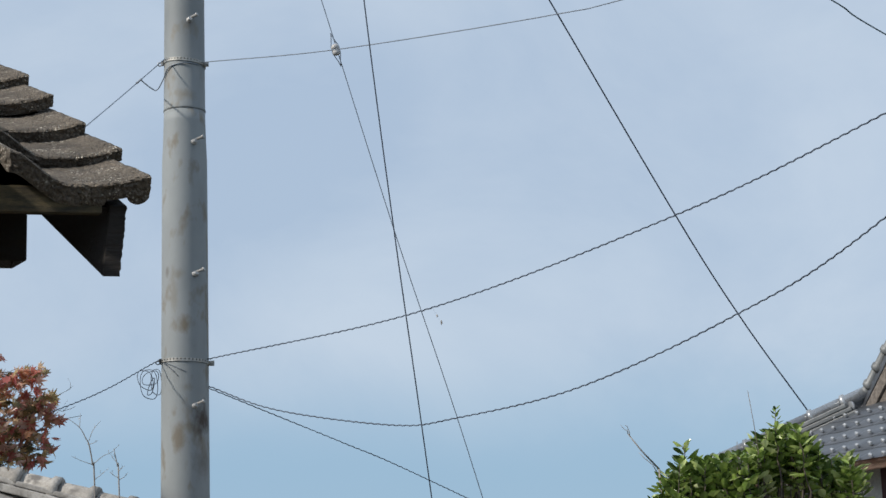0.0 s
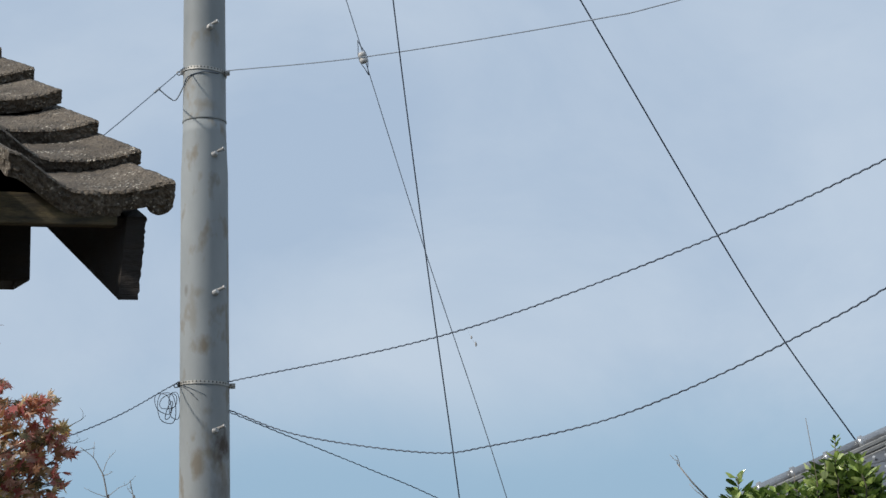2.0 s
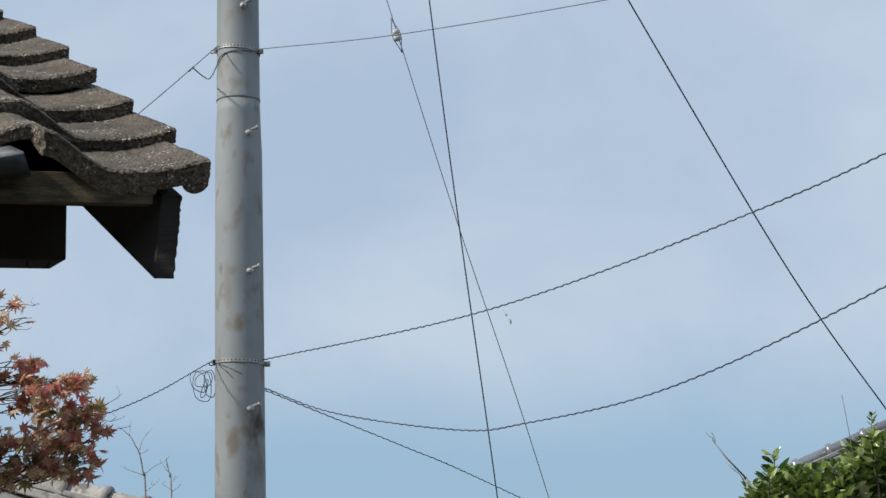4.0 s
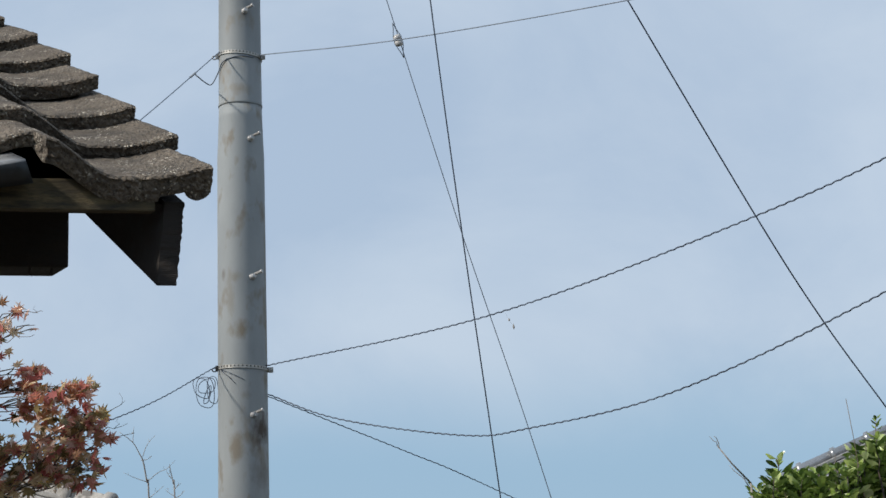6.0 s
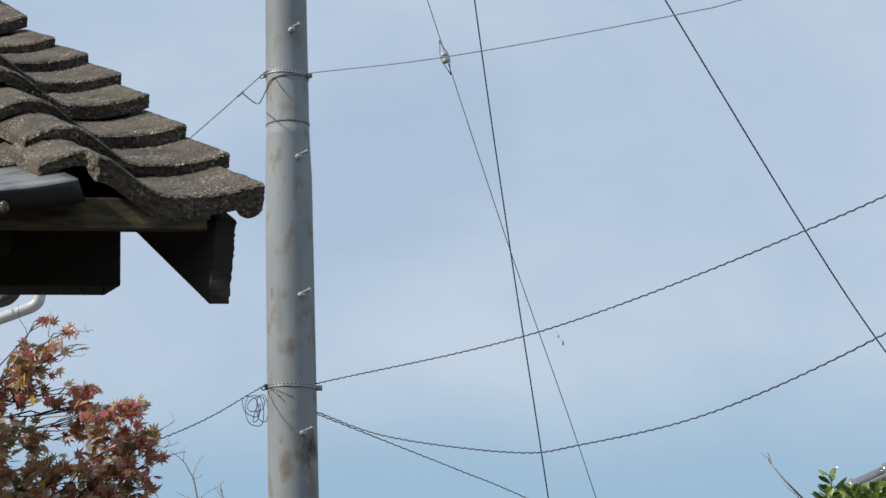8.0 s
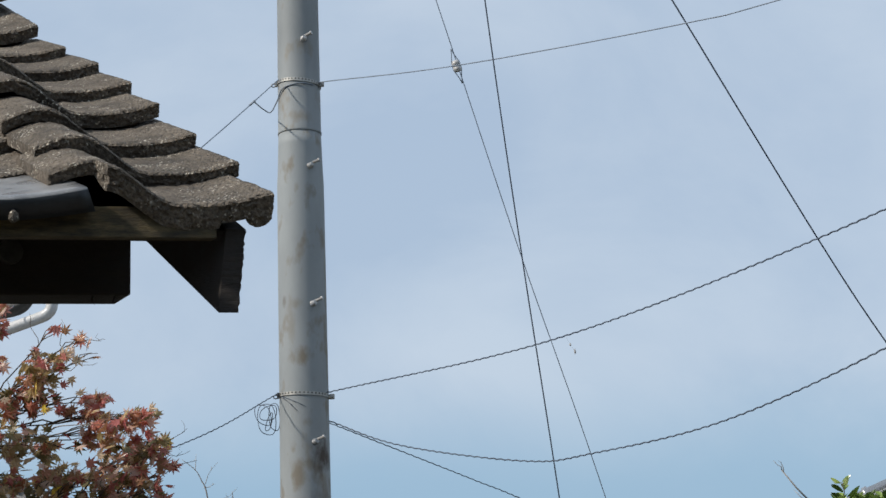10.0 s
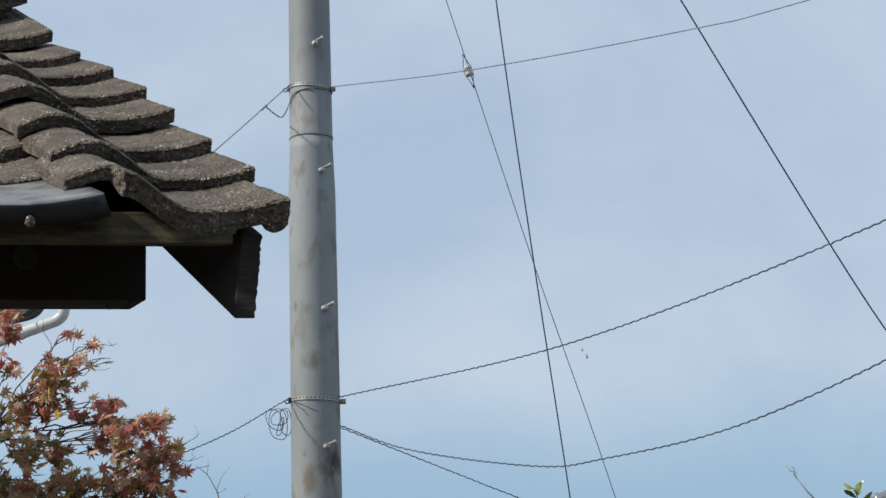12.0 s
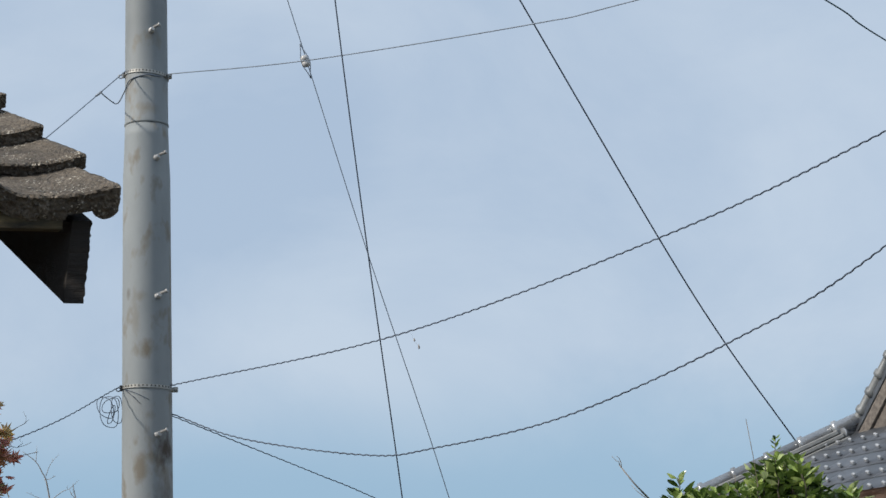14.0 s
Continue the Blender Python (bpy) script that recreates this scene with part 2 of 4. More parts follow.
# the snow guards' highlights are painted in as a near-white colour
KAWARA_LUG = surface("glint_bright_kawara", (0.42, 0.43, 0.44), (0.62, 0.63, 0.64), 30.0, 0.35, bump=0.05, metal=0.3)
KAWARA_OLD = surface("weathered_kawara", (0.24, 0.225, 0.205), (0.50, 0.48, 0.45), 7.0, 0.85, bump=0.6, grain=70.0,
                     stain=((0.09, 0.085, 0.08), 8.0, 0.56))
COPPER = surface("brown_gutter", (0.56, 0.36, 0.28), (0.72, 0.51, 0.42), 5.0, 0.5, bump=0.1)
PVC = surface("grey_plastic_pipe", (0.66, 0.66, 0.66), (0.80, 0.80, 0.79), 4.0, 0.45, bump=0.03)
BARK = surface("grey_bark", (0.07, 0.055, 0.045), (0.17, 0.14, 0.115), 12.0, 0.9, bump=0.6, grain=60.0)
TWIG = surface("dry_twig", (0.14, 0.11, 0.09), (0.28, 0.23, 0.19), 12.0, 0.85, bump=0.3)
TWIG_PALE = surface("pale_dry_twig", (0.32, 0.295, 0.275), (0.50, 0.47, 0.445), 12.0, 0.85, bump=0.3)
EARTH = surface("bare_earth", (0.07, 0.058, 0.044), (0.14, 0.115, 0.088), 0.6, 0.95, bump=0.5, grain=14.0,
                stain=((0.06, 0.085, 0.03), 0.25, 0.5))
# the palest colours at the ramp's end are painted sun glints on leaves
MAPLE_RED = leafy("red_maple_leaf", [(0.0, (0.46, 0.27, 0.14)), (0.25, (0.62, 0.30, 0.18)), (0.5, (0.64, 0.25, 0.185)),
                                     (0.72, (0.48, 0.145, 0.14)), (0.88, (0.70, 0.46, 0.36)), (1.0, (0.84, 0.74, 0.66))], 0.31, 0.48)
MAPLE_OLIVE = leafy("olive_maple_leaf", [(0.0, (0.15, 0.135, 0.06)), (0.35, (0.42, 0.33, 0.15)), (0.7, (0.60, 0.43, 0.23)),
                                         (0.92, (0.74, 0.60, 0.45)), (1.0, (0.80, 0.58, 0.08))], 0.31, 0.48)
SHRUB_LEAF = leafy("shrub_leaf", [(0.0, (0.070, 0.120, 0.028)), (0.35, (0.150, 0.230, 0.050)), (0.7, (0.265, 0.365, 0.085)),
                                  (0.90, (0.40, 0.48, 0.16)), (1.0, (0.52, 0.57, 0.34))], 0.24, 0.25)


# ---- mesh helpers ----
def thing(name, place, label, category, group="", kind=""):
    ob = new(name)
    ob.location = place
    ob.empty_display_size = 0.1
    return tagged(ob, label, category, group, kind)


def grounded(ob):
    """The world place of an object or part, before the first update."""
    p = Vector(ob.location)
    while ob.parent:
        ob = ob.parent
        p += Vector(ob.location)
    return p


def part(name, mesh, material, parent, label="", kind=""):
    """Links a bmesh or mesh, made in world places, as one part under a thing or part."""
    if isinstance(mesh, bmesh.types.BMesh):
        me = bpy.data.meshes.new(name)
        bmesh.ops.recalc_face_normals(mesh, faces=mesh.faces)
        mesh.to_mesh(me)
        mesh.free()
    else:
        me = mesh
    if material and not me.materials:
        me.materials.append(material)
    ob = new(name, me)
    if parent:
        ob.parent = parent
        ob.location = -grounded(parent)
    return tagged(ob, label, kind=kind)


def smooth(ob, on=True):
    for f in ob.data.polygons:
        f.use_smooth = on
    return ob


def box(bm, corner, ax, ay, az, bevel=0.0):
    """A box from a corner along three edge vectors."""
    corner, ax, ay, az = Vector(corner), Vector(ax), Vector(ay), Vector(az)
    made = []
    for k in range(8):
        made.append(bm.verts.new(corner + ax * (k & 1) + ay * (k >> 1 & 1) + az * (k >> 2 & 1)))
    fs = [bm.faces.new([made[i] for i in q]) for q in ((0, 2, 3, 1), (4, 5, 7, 6), (0, 1, 5, 4), (2, 6, 7, 3), (0, 4, 6, 2), (1, 3, 7, 5))]
    if bevel:
        edges = {e for f in fs for e in f.edges}
        bmesh.ops.bevel(bm, geom=list(edges), offset=bevel, segments=2, affect="EDGES", profile=0.5)
    return bm


def tube(bm, points, radius, sides=8, caps=True):
    """A tube through points; radius is a number or one number a point."""
    pts = [Vector(p) for p in points]
    rad = radius if isinstance(radius, (list, tuple)) else [radius] * len(pts)
    rings, up = [], None
    for i, p in enumerate(pts):
        d = (pts[min(i + 1, len(pts) - 1)] - pts[max(i - 1, 0)]).normalized()
        if up is None:
            up = d.orthogonal().normalized()
        up = (up - d * up.dot(d)).normalized()
        side = d.cross(up)
        rings.append([bm.verts.new(p + (up * math.cos(a) + side * math.sin(a)) * rad[i])
                      for a in (math.tau * k / sides for k in range(sides))])
    for a, b in zip(rings, rings[1:]):
        for k in range(sides):
            f = bm.faces.new((a[k], a[(k + 1) % sides], b[(k + 1) % sides], b[k]))
            f.smooth = True
    if caps:
        bm.faces.new(rings[0][::-1]), bm.faces.new(rings[-1])
    return bm


def lathe(bm, base, profile, sides=32):
    """A solid of revolution about the upright through base: profile of (radius, height)."""
    base = Vector(base)
    rings = [[bm.verts.new(base + Vector((r * math.cos(math.tau * k / sides), r * math.sin(math.tau * k / sides), z)))
              for k in range(sides)] for r, z in profile]
    for a, b in zip(rings, rings[1:]):
        for k in range(sides):
            bm.faces.new((a[k], a[(k + 1) % sides], b[(k + 1) % sides], b[k])).smooth = True
    bm.faces.new(rings[0][::-1]), bm.faces.new(rings[-1])
    return bm


def through_points(points, steps):
    """A smooth line (Catmull-Rom) through a few points."""
    p = [Vector(q) for q in points]
    p = [p[0] * 2 - p[1]] + p + [p[-1] * 2 - p[-2]]
    line = []
    for i in range(1, len(p) - 2):
        for k in range(steps):
            t = k / steps
            a, b, c, d = p[i - 1:i + 3]
            line.append(0.5 * (2 * b + (c - a) * t + (2 * a - 5 * b + 4 * c - d) * t * t + (3 * b - a - 3 * c + d) * t ** 3))
    return line + [p[-2]]


def sheet(bm, rows):
    """A net of quads over rows of points."""
    vs = [[bm.verts.new(p) for p in r] for r in rows]
    for a, b in zip(vs, vs[1:]):
        for k in range(len(a) - 1):
            bm.faces.new((a[k], a[k + 1], b[k + 1], b[k])).smooth = True
    return vs


# ---- ground ----
bm = bmesh.new()
ring = [bm.verts.new((4200 * math.cos(math.tau * k / 64), 4200 * math.sin(math.tau * k / 64), 0)) for k in range(64)]
bm.faces.new(ring)
part("ground", bm, EARTH, None, "bare earth ground with patches of weeds", "structure")["category"] = "ground"

# ---- unseen dark wall, added behind the viewer to cut sky light on fronts ----
bm = bmesh.new()
box(bm, (-9.0, -5.2, 0), (15.0, 0, 0), (0, 0.2, 0), (0, 0, 3.2))
part("wall_south", bm, WALL_DARK, None, "unseen plain dark wall added to cut sky light", "structure")["category"] = "wall"

# ---- outbuilding with the cement-tiled eave ----
NOSE = Vector((-0.284, 3.291, 2.459))                  # outer top corner of the eave tile
EAVE_A, VERGE_A, PITCH = radians(10.0), radians(27.5), radians(28.8)
E_DIR = Vector((-math.cos(EAVE_A), -math.sin(EAVE_A), 0))          # along the eave, away from the corner
U_DIR = Vector((-math.sin(VERGE_A), math.cos(VERGE_A), 0))         # up the roof, in plan
S_DIR = U_DIR * math.cos(PITCH) + Vector((0, 0, math.sin(PITCH)))  # up the roof, on its slope
N_DIR = S_DIR.cross(E_DIR)
N_DIR = (N_DIR if N_DIR.z > 0 else -N_DIR).normalized()
COURSE, TILE_W, TILE_L = 0.235, 0.300, 0.310
TILE_DROP = 0.030                                      # each tile lies this much flatter than the roof
UP = Vector((0, 0, 1))
outbuilding = thing("outbuilding", (-1.6, 4.2, 0), "small outbuilding with a lichen-spotted cement tile roof and dark timber eave", "outbuilding")


def on_roof(s, r, h):
    return NOSE + E_DIR * s + S_DIR * r + N_DIR * h


bm = bmesh.new()
box(bm, on_roof(0.07, 0.03, -0.095), E_DIR * 2.75, S_DIR * 2.60, N_DIR * 0.02)
back_dir = U_DIR * math.cos(PITCH) - UP * math.sin(PITCH)
box(bm, on_roof(0.07, 2.64, -0.090), E_DIR * 2.75, back_dir * 1.9, UP * 0.02)
roof = part("roof", bm, WOOD_DARK, outbuilding, "sloping roof deck of dark boards under cement tiles")
bm = bmesh.new()
b0 = NOSE + E_DIR * 0.040 + U_DIR * 0.055
rag = random.Random(4)
near, away = [], []
for k in range(29):
    p = b0 + UP * (-0.200 + 0.150 * k / 28) - E_DIR * (0.014 * k / 28)
    cut = S_DIR * rag.uniform(0, 0.0015)
    outer = p - E_DIR * (rag.uniform(-0.0015, 0.0018) if 0 < k < 28 else 0)
    near.append([bm.verts.new(outer + cut), bm.verts.new(p + E_DIR * 0.034 + cut)])
    away.append([bm.verts.new(outer + S_DIR * 2.62), bm.verts.new(p + E_DIR * 0.034 + S_DIR * 2.62)])
for k in range(28):
    for q in ((near[k][0], near[k][1], near[k + 1][1], near[k + 1][0]), (away[k][0], away[k + 1][0], away[k + 1][1], away[k][1]),
              (near[k][0], near[k + 1][0], away[k + 1][0], away[k][0]), (near[k][1], away[k][1], away[k + 1][1], near[k + 1][1])):
        bm.faces.new(q)
bm.faces.new((near[0][0], away[0][0], away[0][1], near[0][1]))
bm.faces.new((near[-1][0], near[-1][1], away[-1][1], away[-1][0]))
part("barge_board", bm, WOOD_DARK, outbuilding, "dark weathered barge board")
bm = bmesh.new()
box(bm, NOSE + E_DIR * 0.082 + U_DIR * 0.040 + UP * -0.070, E_DIR * 2.8, U_DIR * 0.022, UP * 0.056, 0.002)
part("fascia_board", bm, WOOD_FASCIA, outbuilding, "weathered yellow-brown eave board")
bm = bmesh.new()
BEAM = Vector((-0.604, 3.745, 2.383))
box(bm, BEAM, E_DIR * 2.3, U_DIR * 0.10, UP * 0.128, 0.004)
part("beam", bm, WOOD_DARK, outbuilding, "dark squared eave beam with sawn end")
for off in (0.06, 0.075):
    bm = bmesh.new()
    c = BEAM + E_DIR * (off * 2.8 - 0.14) + U_DIR * 0.01
    tube(bm, [c + UP * 0.004, c + E_DIR * 0.004 - UP * 0.010, c + E_DIR * (0.006 if off < 0.07 else -0.003) - UP * 0.016], 0.0021, 6)
    part("splinter", bm, WOOD_DARK, outbuilding)
bm = bmesh.new()
c = BEAM + E_DIR * 0.235 - U_DIR * 0.012 + UP * 0.085
tube(bm, [c, c + U_DIR * 0.014], [0.024, 0.026], 20)
part("washer", bm, DARK_METAL, outbuilding, "dark round bolt washer")
wall0 = BEAM + E_DIR * 0.75
for s in (0.0, 1.4):
    bm = bmesh.new()
    foot = BEAM + E_DIR * (0.72 + s)
    box(bm, Vector((foot.x, foot.y, 0)), E_DIR * 0.10, U_DIR * 0.10, UP * BEAM.z, 0.004)
    part("post", bm, WOOD_DARK, outbuilding)
bm = bmesh.new()
box(bm, Vector((wall0.x, wall0.y, 0)) + E_DIR * 0.07 + U_DIR * 0.02, E_DIR * 1.35, U_DIR * 0.06, UP * BEAM.z)
w0 = Vector((wall0.x, wall0.y, 0))
box(bm, w0 + E_DIR * -0.03 + U_DIR * 0.10, E_DIR * 0.06, U_DIR * 3.2, UP * (BEAM.z + 0.1))
box(bm, w0 + E_DIR * 1.42 + U_DIR * 0.10, E_DIR * 0.06, U_DIR * 3.2, UP * (BEAM.z + 0.1))
box(bm, w0 + E_DIR * 0.03 + U_DIR * 3.24, E_DIR * 1.39, U_DIR * 0.06, UP * (BEAM.z + 0.1))
part("wall", bm, WOOD_DARK, outbuilding)


def tile_profile(v):
    """Height of the S tile at v metres from its free edge."""
    pan = 0.026 * ((v - 0.135) / 0.135) ** 2 - 0.026 if v < 0.135 else -0.026
    k = min(max((v - 0.165) / 0.125, 0.0), 1.0)
    roll = 0.068 * k * k * (3 - 2 * k)
    fall = 0.020 * max(0.0, (v - 0.300) / 0.06) ** 1.6
    return pan + roll - fall


def cement_tile(lip, tail, seed, first=False, fine=True, length=TILE_L, broken=False, drop=TILE_DROP):
    """One cement tile as a closed solid with a crumbling front: front edge at r = 0; lip is its depth in front.
    A broken one has lost the front of its roll."""
    rnd = random.Random(seed)
    step = 0.0042 if fine else 0.018
    count = int(0.372 / step)
    cols = [0.372 * k / count for k in range(count + 1)]
    rows = [0.0, 0.004, 0.009, 0.014, 0.020, 0.027, 0.035, 0.045, 0.055, 0.067, 0.08, 0.10, 0.12, 0.14, 0.165, 0.19, 0.215, 0.24, length] if fine else [0.0, 0.005, 0.05, 0.12, 0.20, length]
    off = Vector((seed * 3.7, seed * 1.3, 0))
    bm = bmesh.new()

    def rough(v, r, h):
        p = Vector((v, r, h))
        return 0.0034 * noise.noise(p * 38 + off) + 0.0050 * noise.noise(p * 95 + off) + 0.0045 * noise.noise(p * 190 + off)

    def at(v, r, h, push):
        w = rough(v, r, h)
        worn = 0.004 * max(0.0, 1 - v / 0.02) ** 2
        if broken and v > 0.288 + 0.35 * w:
            r += 0.062 * (1 - r / length)
        return (E_DIR * v + S_DIR * (r + 0.012 * (v / 0.3 - 0.5) ** 2 - w * push)
                + N_DIR * (tile_profile(v) + h + w * (0.42 if push < 0.5 else 0.2) - worn * (1 if h > -0.02 else 0) - drop * r / COURSE))

    top = [[bm.verts.new(at(v, r, -0.005 if r == 0 else (-0.0015 if r < 0.005 else 0.0), 0.8 if r < 0.012 else 0.0)) for v in cols] for r in rows]

    def under(v, r):
        deep = lip if r < 0.03 else (0.044 if 0.03 < v < 0.07 else tail)
        if v > 0.29:
            deep = min(deep, 0.026)
        if first and r < 0.03:
            if v < 0.040:
                deep += 0.019 * math.sqrt(max(0.0, 1 - ((v - 0.018) / 0.022) ** 2)) - 0.006
            elif v < 0.09:
                deep -= 0.009
        return deep

    fronts = (0.11, 0.22, 0.33, 0.44, 0.55, 0.66, 0.77, 0.88) if fine else ()
    face = [[bm.verts.new(at(v, 0.002 + 0.004 * f, -under(v, 0.0) * f - 0.002, 1.0)) for v in cols] for f in fronts]
    low = [[bm.verts.new(at(v, r, -under(v, r) - (0.002 if r < 0.03 else 0.0), 0.7)) for v in cols] for r in (0.007, 0.026, 0.034, length)]
    nets = [(top, False), (low, True), ([low[0]] + face[::-1] + [top[0]], False), ([top[-1], low[-1]], False)]
    for net, flip in nets:
        for a, b in zip(net, net[1:]):
            for k in range(len(cols) - 1):
                q = (a[k], a[k + 1], b[k + 1], b[k])
                bm.faces.new(q[::-1] if flip else q)
    for side in (0, -1):
        bm.faces.new([r[side] for r in top] + [r[side] for r in reversed(low)] + [r[side] for r in reversed(face)])
    bmesh.ops.recalc_face_normals(bm, faces=bm.faces)
    me = bpy.data.meshes.new("roof_tile")
    bm.to_mesh(me)
    bm.free()
    me.materials.append(CEMENT)
    for f in me.polygons:
        f.use_smooth = not fine or f.normal.dot(N_DIR) > 0.9
    return me


plain_tiles = [cement_tile(0.031, 0.020, k) for k in range(6)]
far_tiles = [cement_tile(0.035, 0.022, k, fine=False) for k in range(4)]
eave_tile = cement_tile(0.047, 0.022, 11, True)
broken_tile = cement_tile(0.046, 0.022, 12, True, broken=True)
long_tile = cement_tile(0.031, 0.020, 13, length=0.42, drop=0.010)
rnd = random.Random(5)
# how far each course's free end stands in from the line of the verge, and how far it is lifted
VERGE_SHIFT = ((0.0, 0.0), (-0.016, -0.004), (-0.008, -0.005), (-0.004, 0.001), (-0.011, -0.001), (-0.002, -0.006), (0.016, -0.015),
               (0.027, -0.009), (0.036, 0.046), (0.036, 0.048), (0.038, 0.050))
for row in range(11):
    for colm in range(9):
        if row == 0 and colm == 1:
            continue                                       # the dark replacement tile lies here
        if row == 0:
            me = broken_tile if colm == 0 else eave_tile
        elif colm < 3:
            me = long_tile if row == 7 else plain_tiles[rnd.randrange(6)]
        else:
            me = far_tiles[rnd.randrange(4)]
        ob = new("roof_tile", me)
        ob.parent = roof
        inward, lift = VERGE_SHIFT[row]
        slip = inward - 0.005 if colm == 0 else 0.028 + 0.5 * inward + rnd.uniform(-0.004, 0.004)
        lift += rnd.uniform(-0.002, 0.002) + (0.007 if colm == 0 else -0.003)
        ob.location = on_roof(colm * TILE_W + slip, row * COURSE, lift) - grounded(roof)
        ob.rotation_euler = (0, 0, rnd.uniform(-0.006, 0.006))
for k in range(9):
    a = on_roof(0.02 + 0.305 * k, 2.62, 0.0)
    bm = bmesh.new()
    tube(bm, [a, a + E_DIR * 0.26, a + E_DIR * 0.265, a + E_DIR * 0.315], [0.075, 0.075, 0.09, 0.09], 14)
    part("ridge_tile", bm, CEMENT, roof)
# the dark replacement tile under the second place of the eave
bm = bmesh.new()
cols = [0.0, 0.02, 0.05, 0.09, 0.13, 0.17, 0.21, 0.25, 0.29, 0.32]
rows_ = [0.0, 0.004, 0.05, 0.10, 0.18, 0.29]
net = [[bm.verts.new(on_roof(0.324 + v, -0.03 + r, 0.017 - 0.021 * math.sin(math.pi * min(v / 0.31, 1.0)) - 0.145 * r - (0.003 if r == 0 else 0))) for v in cols] for r in rows_]
low = [[bm.verts.new(on_roof(0.310 + v * 1.03, -0.026 + r, -0.026 - 0.018 * math.sin(math.pi * min(v / 0.31, 1.0)) - 0.12 * r)) for v in cols] for r in (0.0, 0.03, 0.29)]
for q in (net, low):
    for a, b in zip(q, q[1:]):
        for k in range(len(cols) - 1):
            bm.faces.new((a[k], a[k + 1], b[k + 1], b[k])).smooth = True
for k in range(len(cols) - 1):
    bm.faces.new((low[0][k], low[0][k + 1], net[0][k + 1], net[0][k])).smooth = True
    bm.faces.new((low[-1][k], low[-1][k + 1], net[-1][k + 1], net[-1][k]))
for side in (0, -1):
    bm.faces.new([r[side] for r in net] + [r[side] for r in reversed(low)])
dark_tile = part("eave_tile", bm, GLAZED, roof, "dark glazed eave tile with pale sky sheen painted on top")
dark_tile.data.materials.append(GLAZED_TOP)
# faces turned up the roof take the painted sky sheen
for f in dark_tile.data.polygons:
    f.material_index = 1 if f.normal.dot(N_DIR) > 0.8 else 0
bm = bmesh.new()
knob = on_roof(0.450, -0.033, -0.034)
tube(bm, [knob + UP * 0.010, knob + UP * 0.004 - U_DIR * 0.004, knob - UP * 0.006 - U_DIR * 0.004, knob - UP * 0.011], [0.003, 0.008, 0.010, 0.004], 7)
part("mortar_dab", bm, CEMENT, dark_tile, "pale dab of mortar")

# ---- utility pole ----
POLE = Vector((-0.905, 12.542, 0.0))
utility_pole = thing("utility_pole", POLE, "tapered galvanised steel utility pole with rust stains", "utility pole")
bm = bmesh.new()
lathe(bm, POLE, [(0.172, 0.0), (0.166, 2.4), (0.1605, 4.0), (0.158, 4.75), (0.157, 4.93), (0.152, 5.03), (0.1465, 5.20), (0.1445, 5.294)], 48)
part("lower_tube", bm, POLE_STEEL, utility_pole)
bm = bmesh.new()
lathe(bm, POLE, [(0.1475, 5.285), (0.149, 5.29), (0.149, 5.30), (0.1455, 5.306), (0.142, 6.0), (0.135, 7.6), (0.13, 9.0)], 48)
part("upper_tube", bm, POLE_STEEL, utility_pole)
TO_CAM = Vector((0.072, -0.997, 0)).normalized()
RIGHT = Vector((0.997, 0.072, 0)).normalized()


def around(deg, r, z):
    a = radians(deg)
    return POLE + (TO_CAM * math.cos(a) + RIGHT * math.sin(a)) * r + UP * z


for z, turn in ((2.31, 24), (3.192, 24), (4.103, 25), (5.044, 25), (5.935, 14), (6.85, 14)):
    r = 0.158 if z < 5.0 else (0.152 if z < 5.2 else 0.142)
    bm = bmesh.new()
    tube(bm, [around(turn, r - 0.004, z - 0.010), around(turn, r + 0.012, z - 0.010), around(turn, r + 0.012, z - 0.010), around(turn, r + 0.040, z - 0.006)], [0.021, 0.021, 0.017, 0.014], 12)
    bolt = part("step_bolt", bm, BOLT_STEEL, utility_pole, "pale steel step bolt")
    bm = bmesh.new()
    a, b = around(turn, r + 0.026, z), around(turn + 3, r + 0.050, z + 0.020) + RIGHT * 0.036
    tube(bm, [a, a.lerp(b, 0.80), a.lerp(b, 0.82), b], [0.0095, 0.0095, 0.014, 0.014], 10)
    part("pin", bm, BOLT_STEEL, bolt)


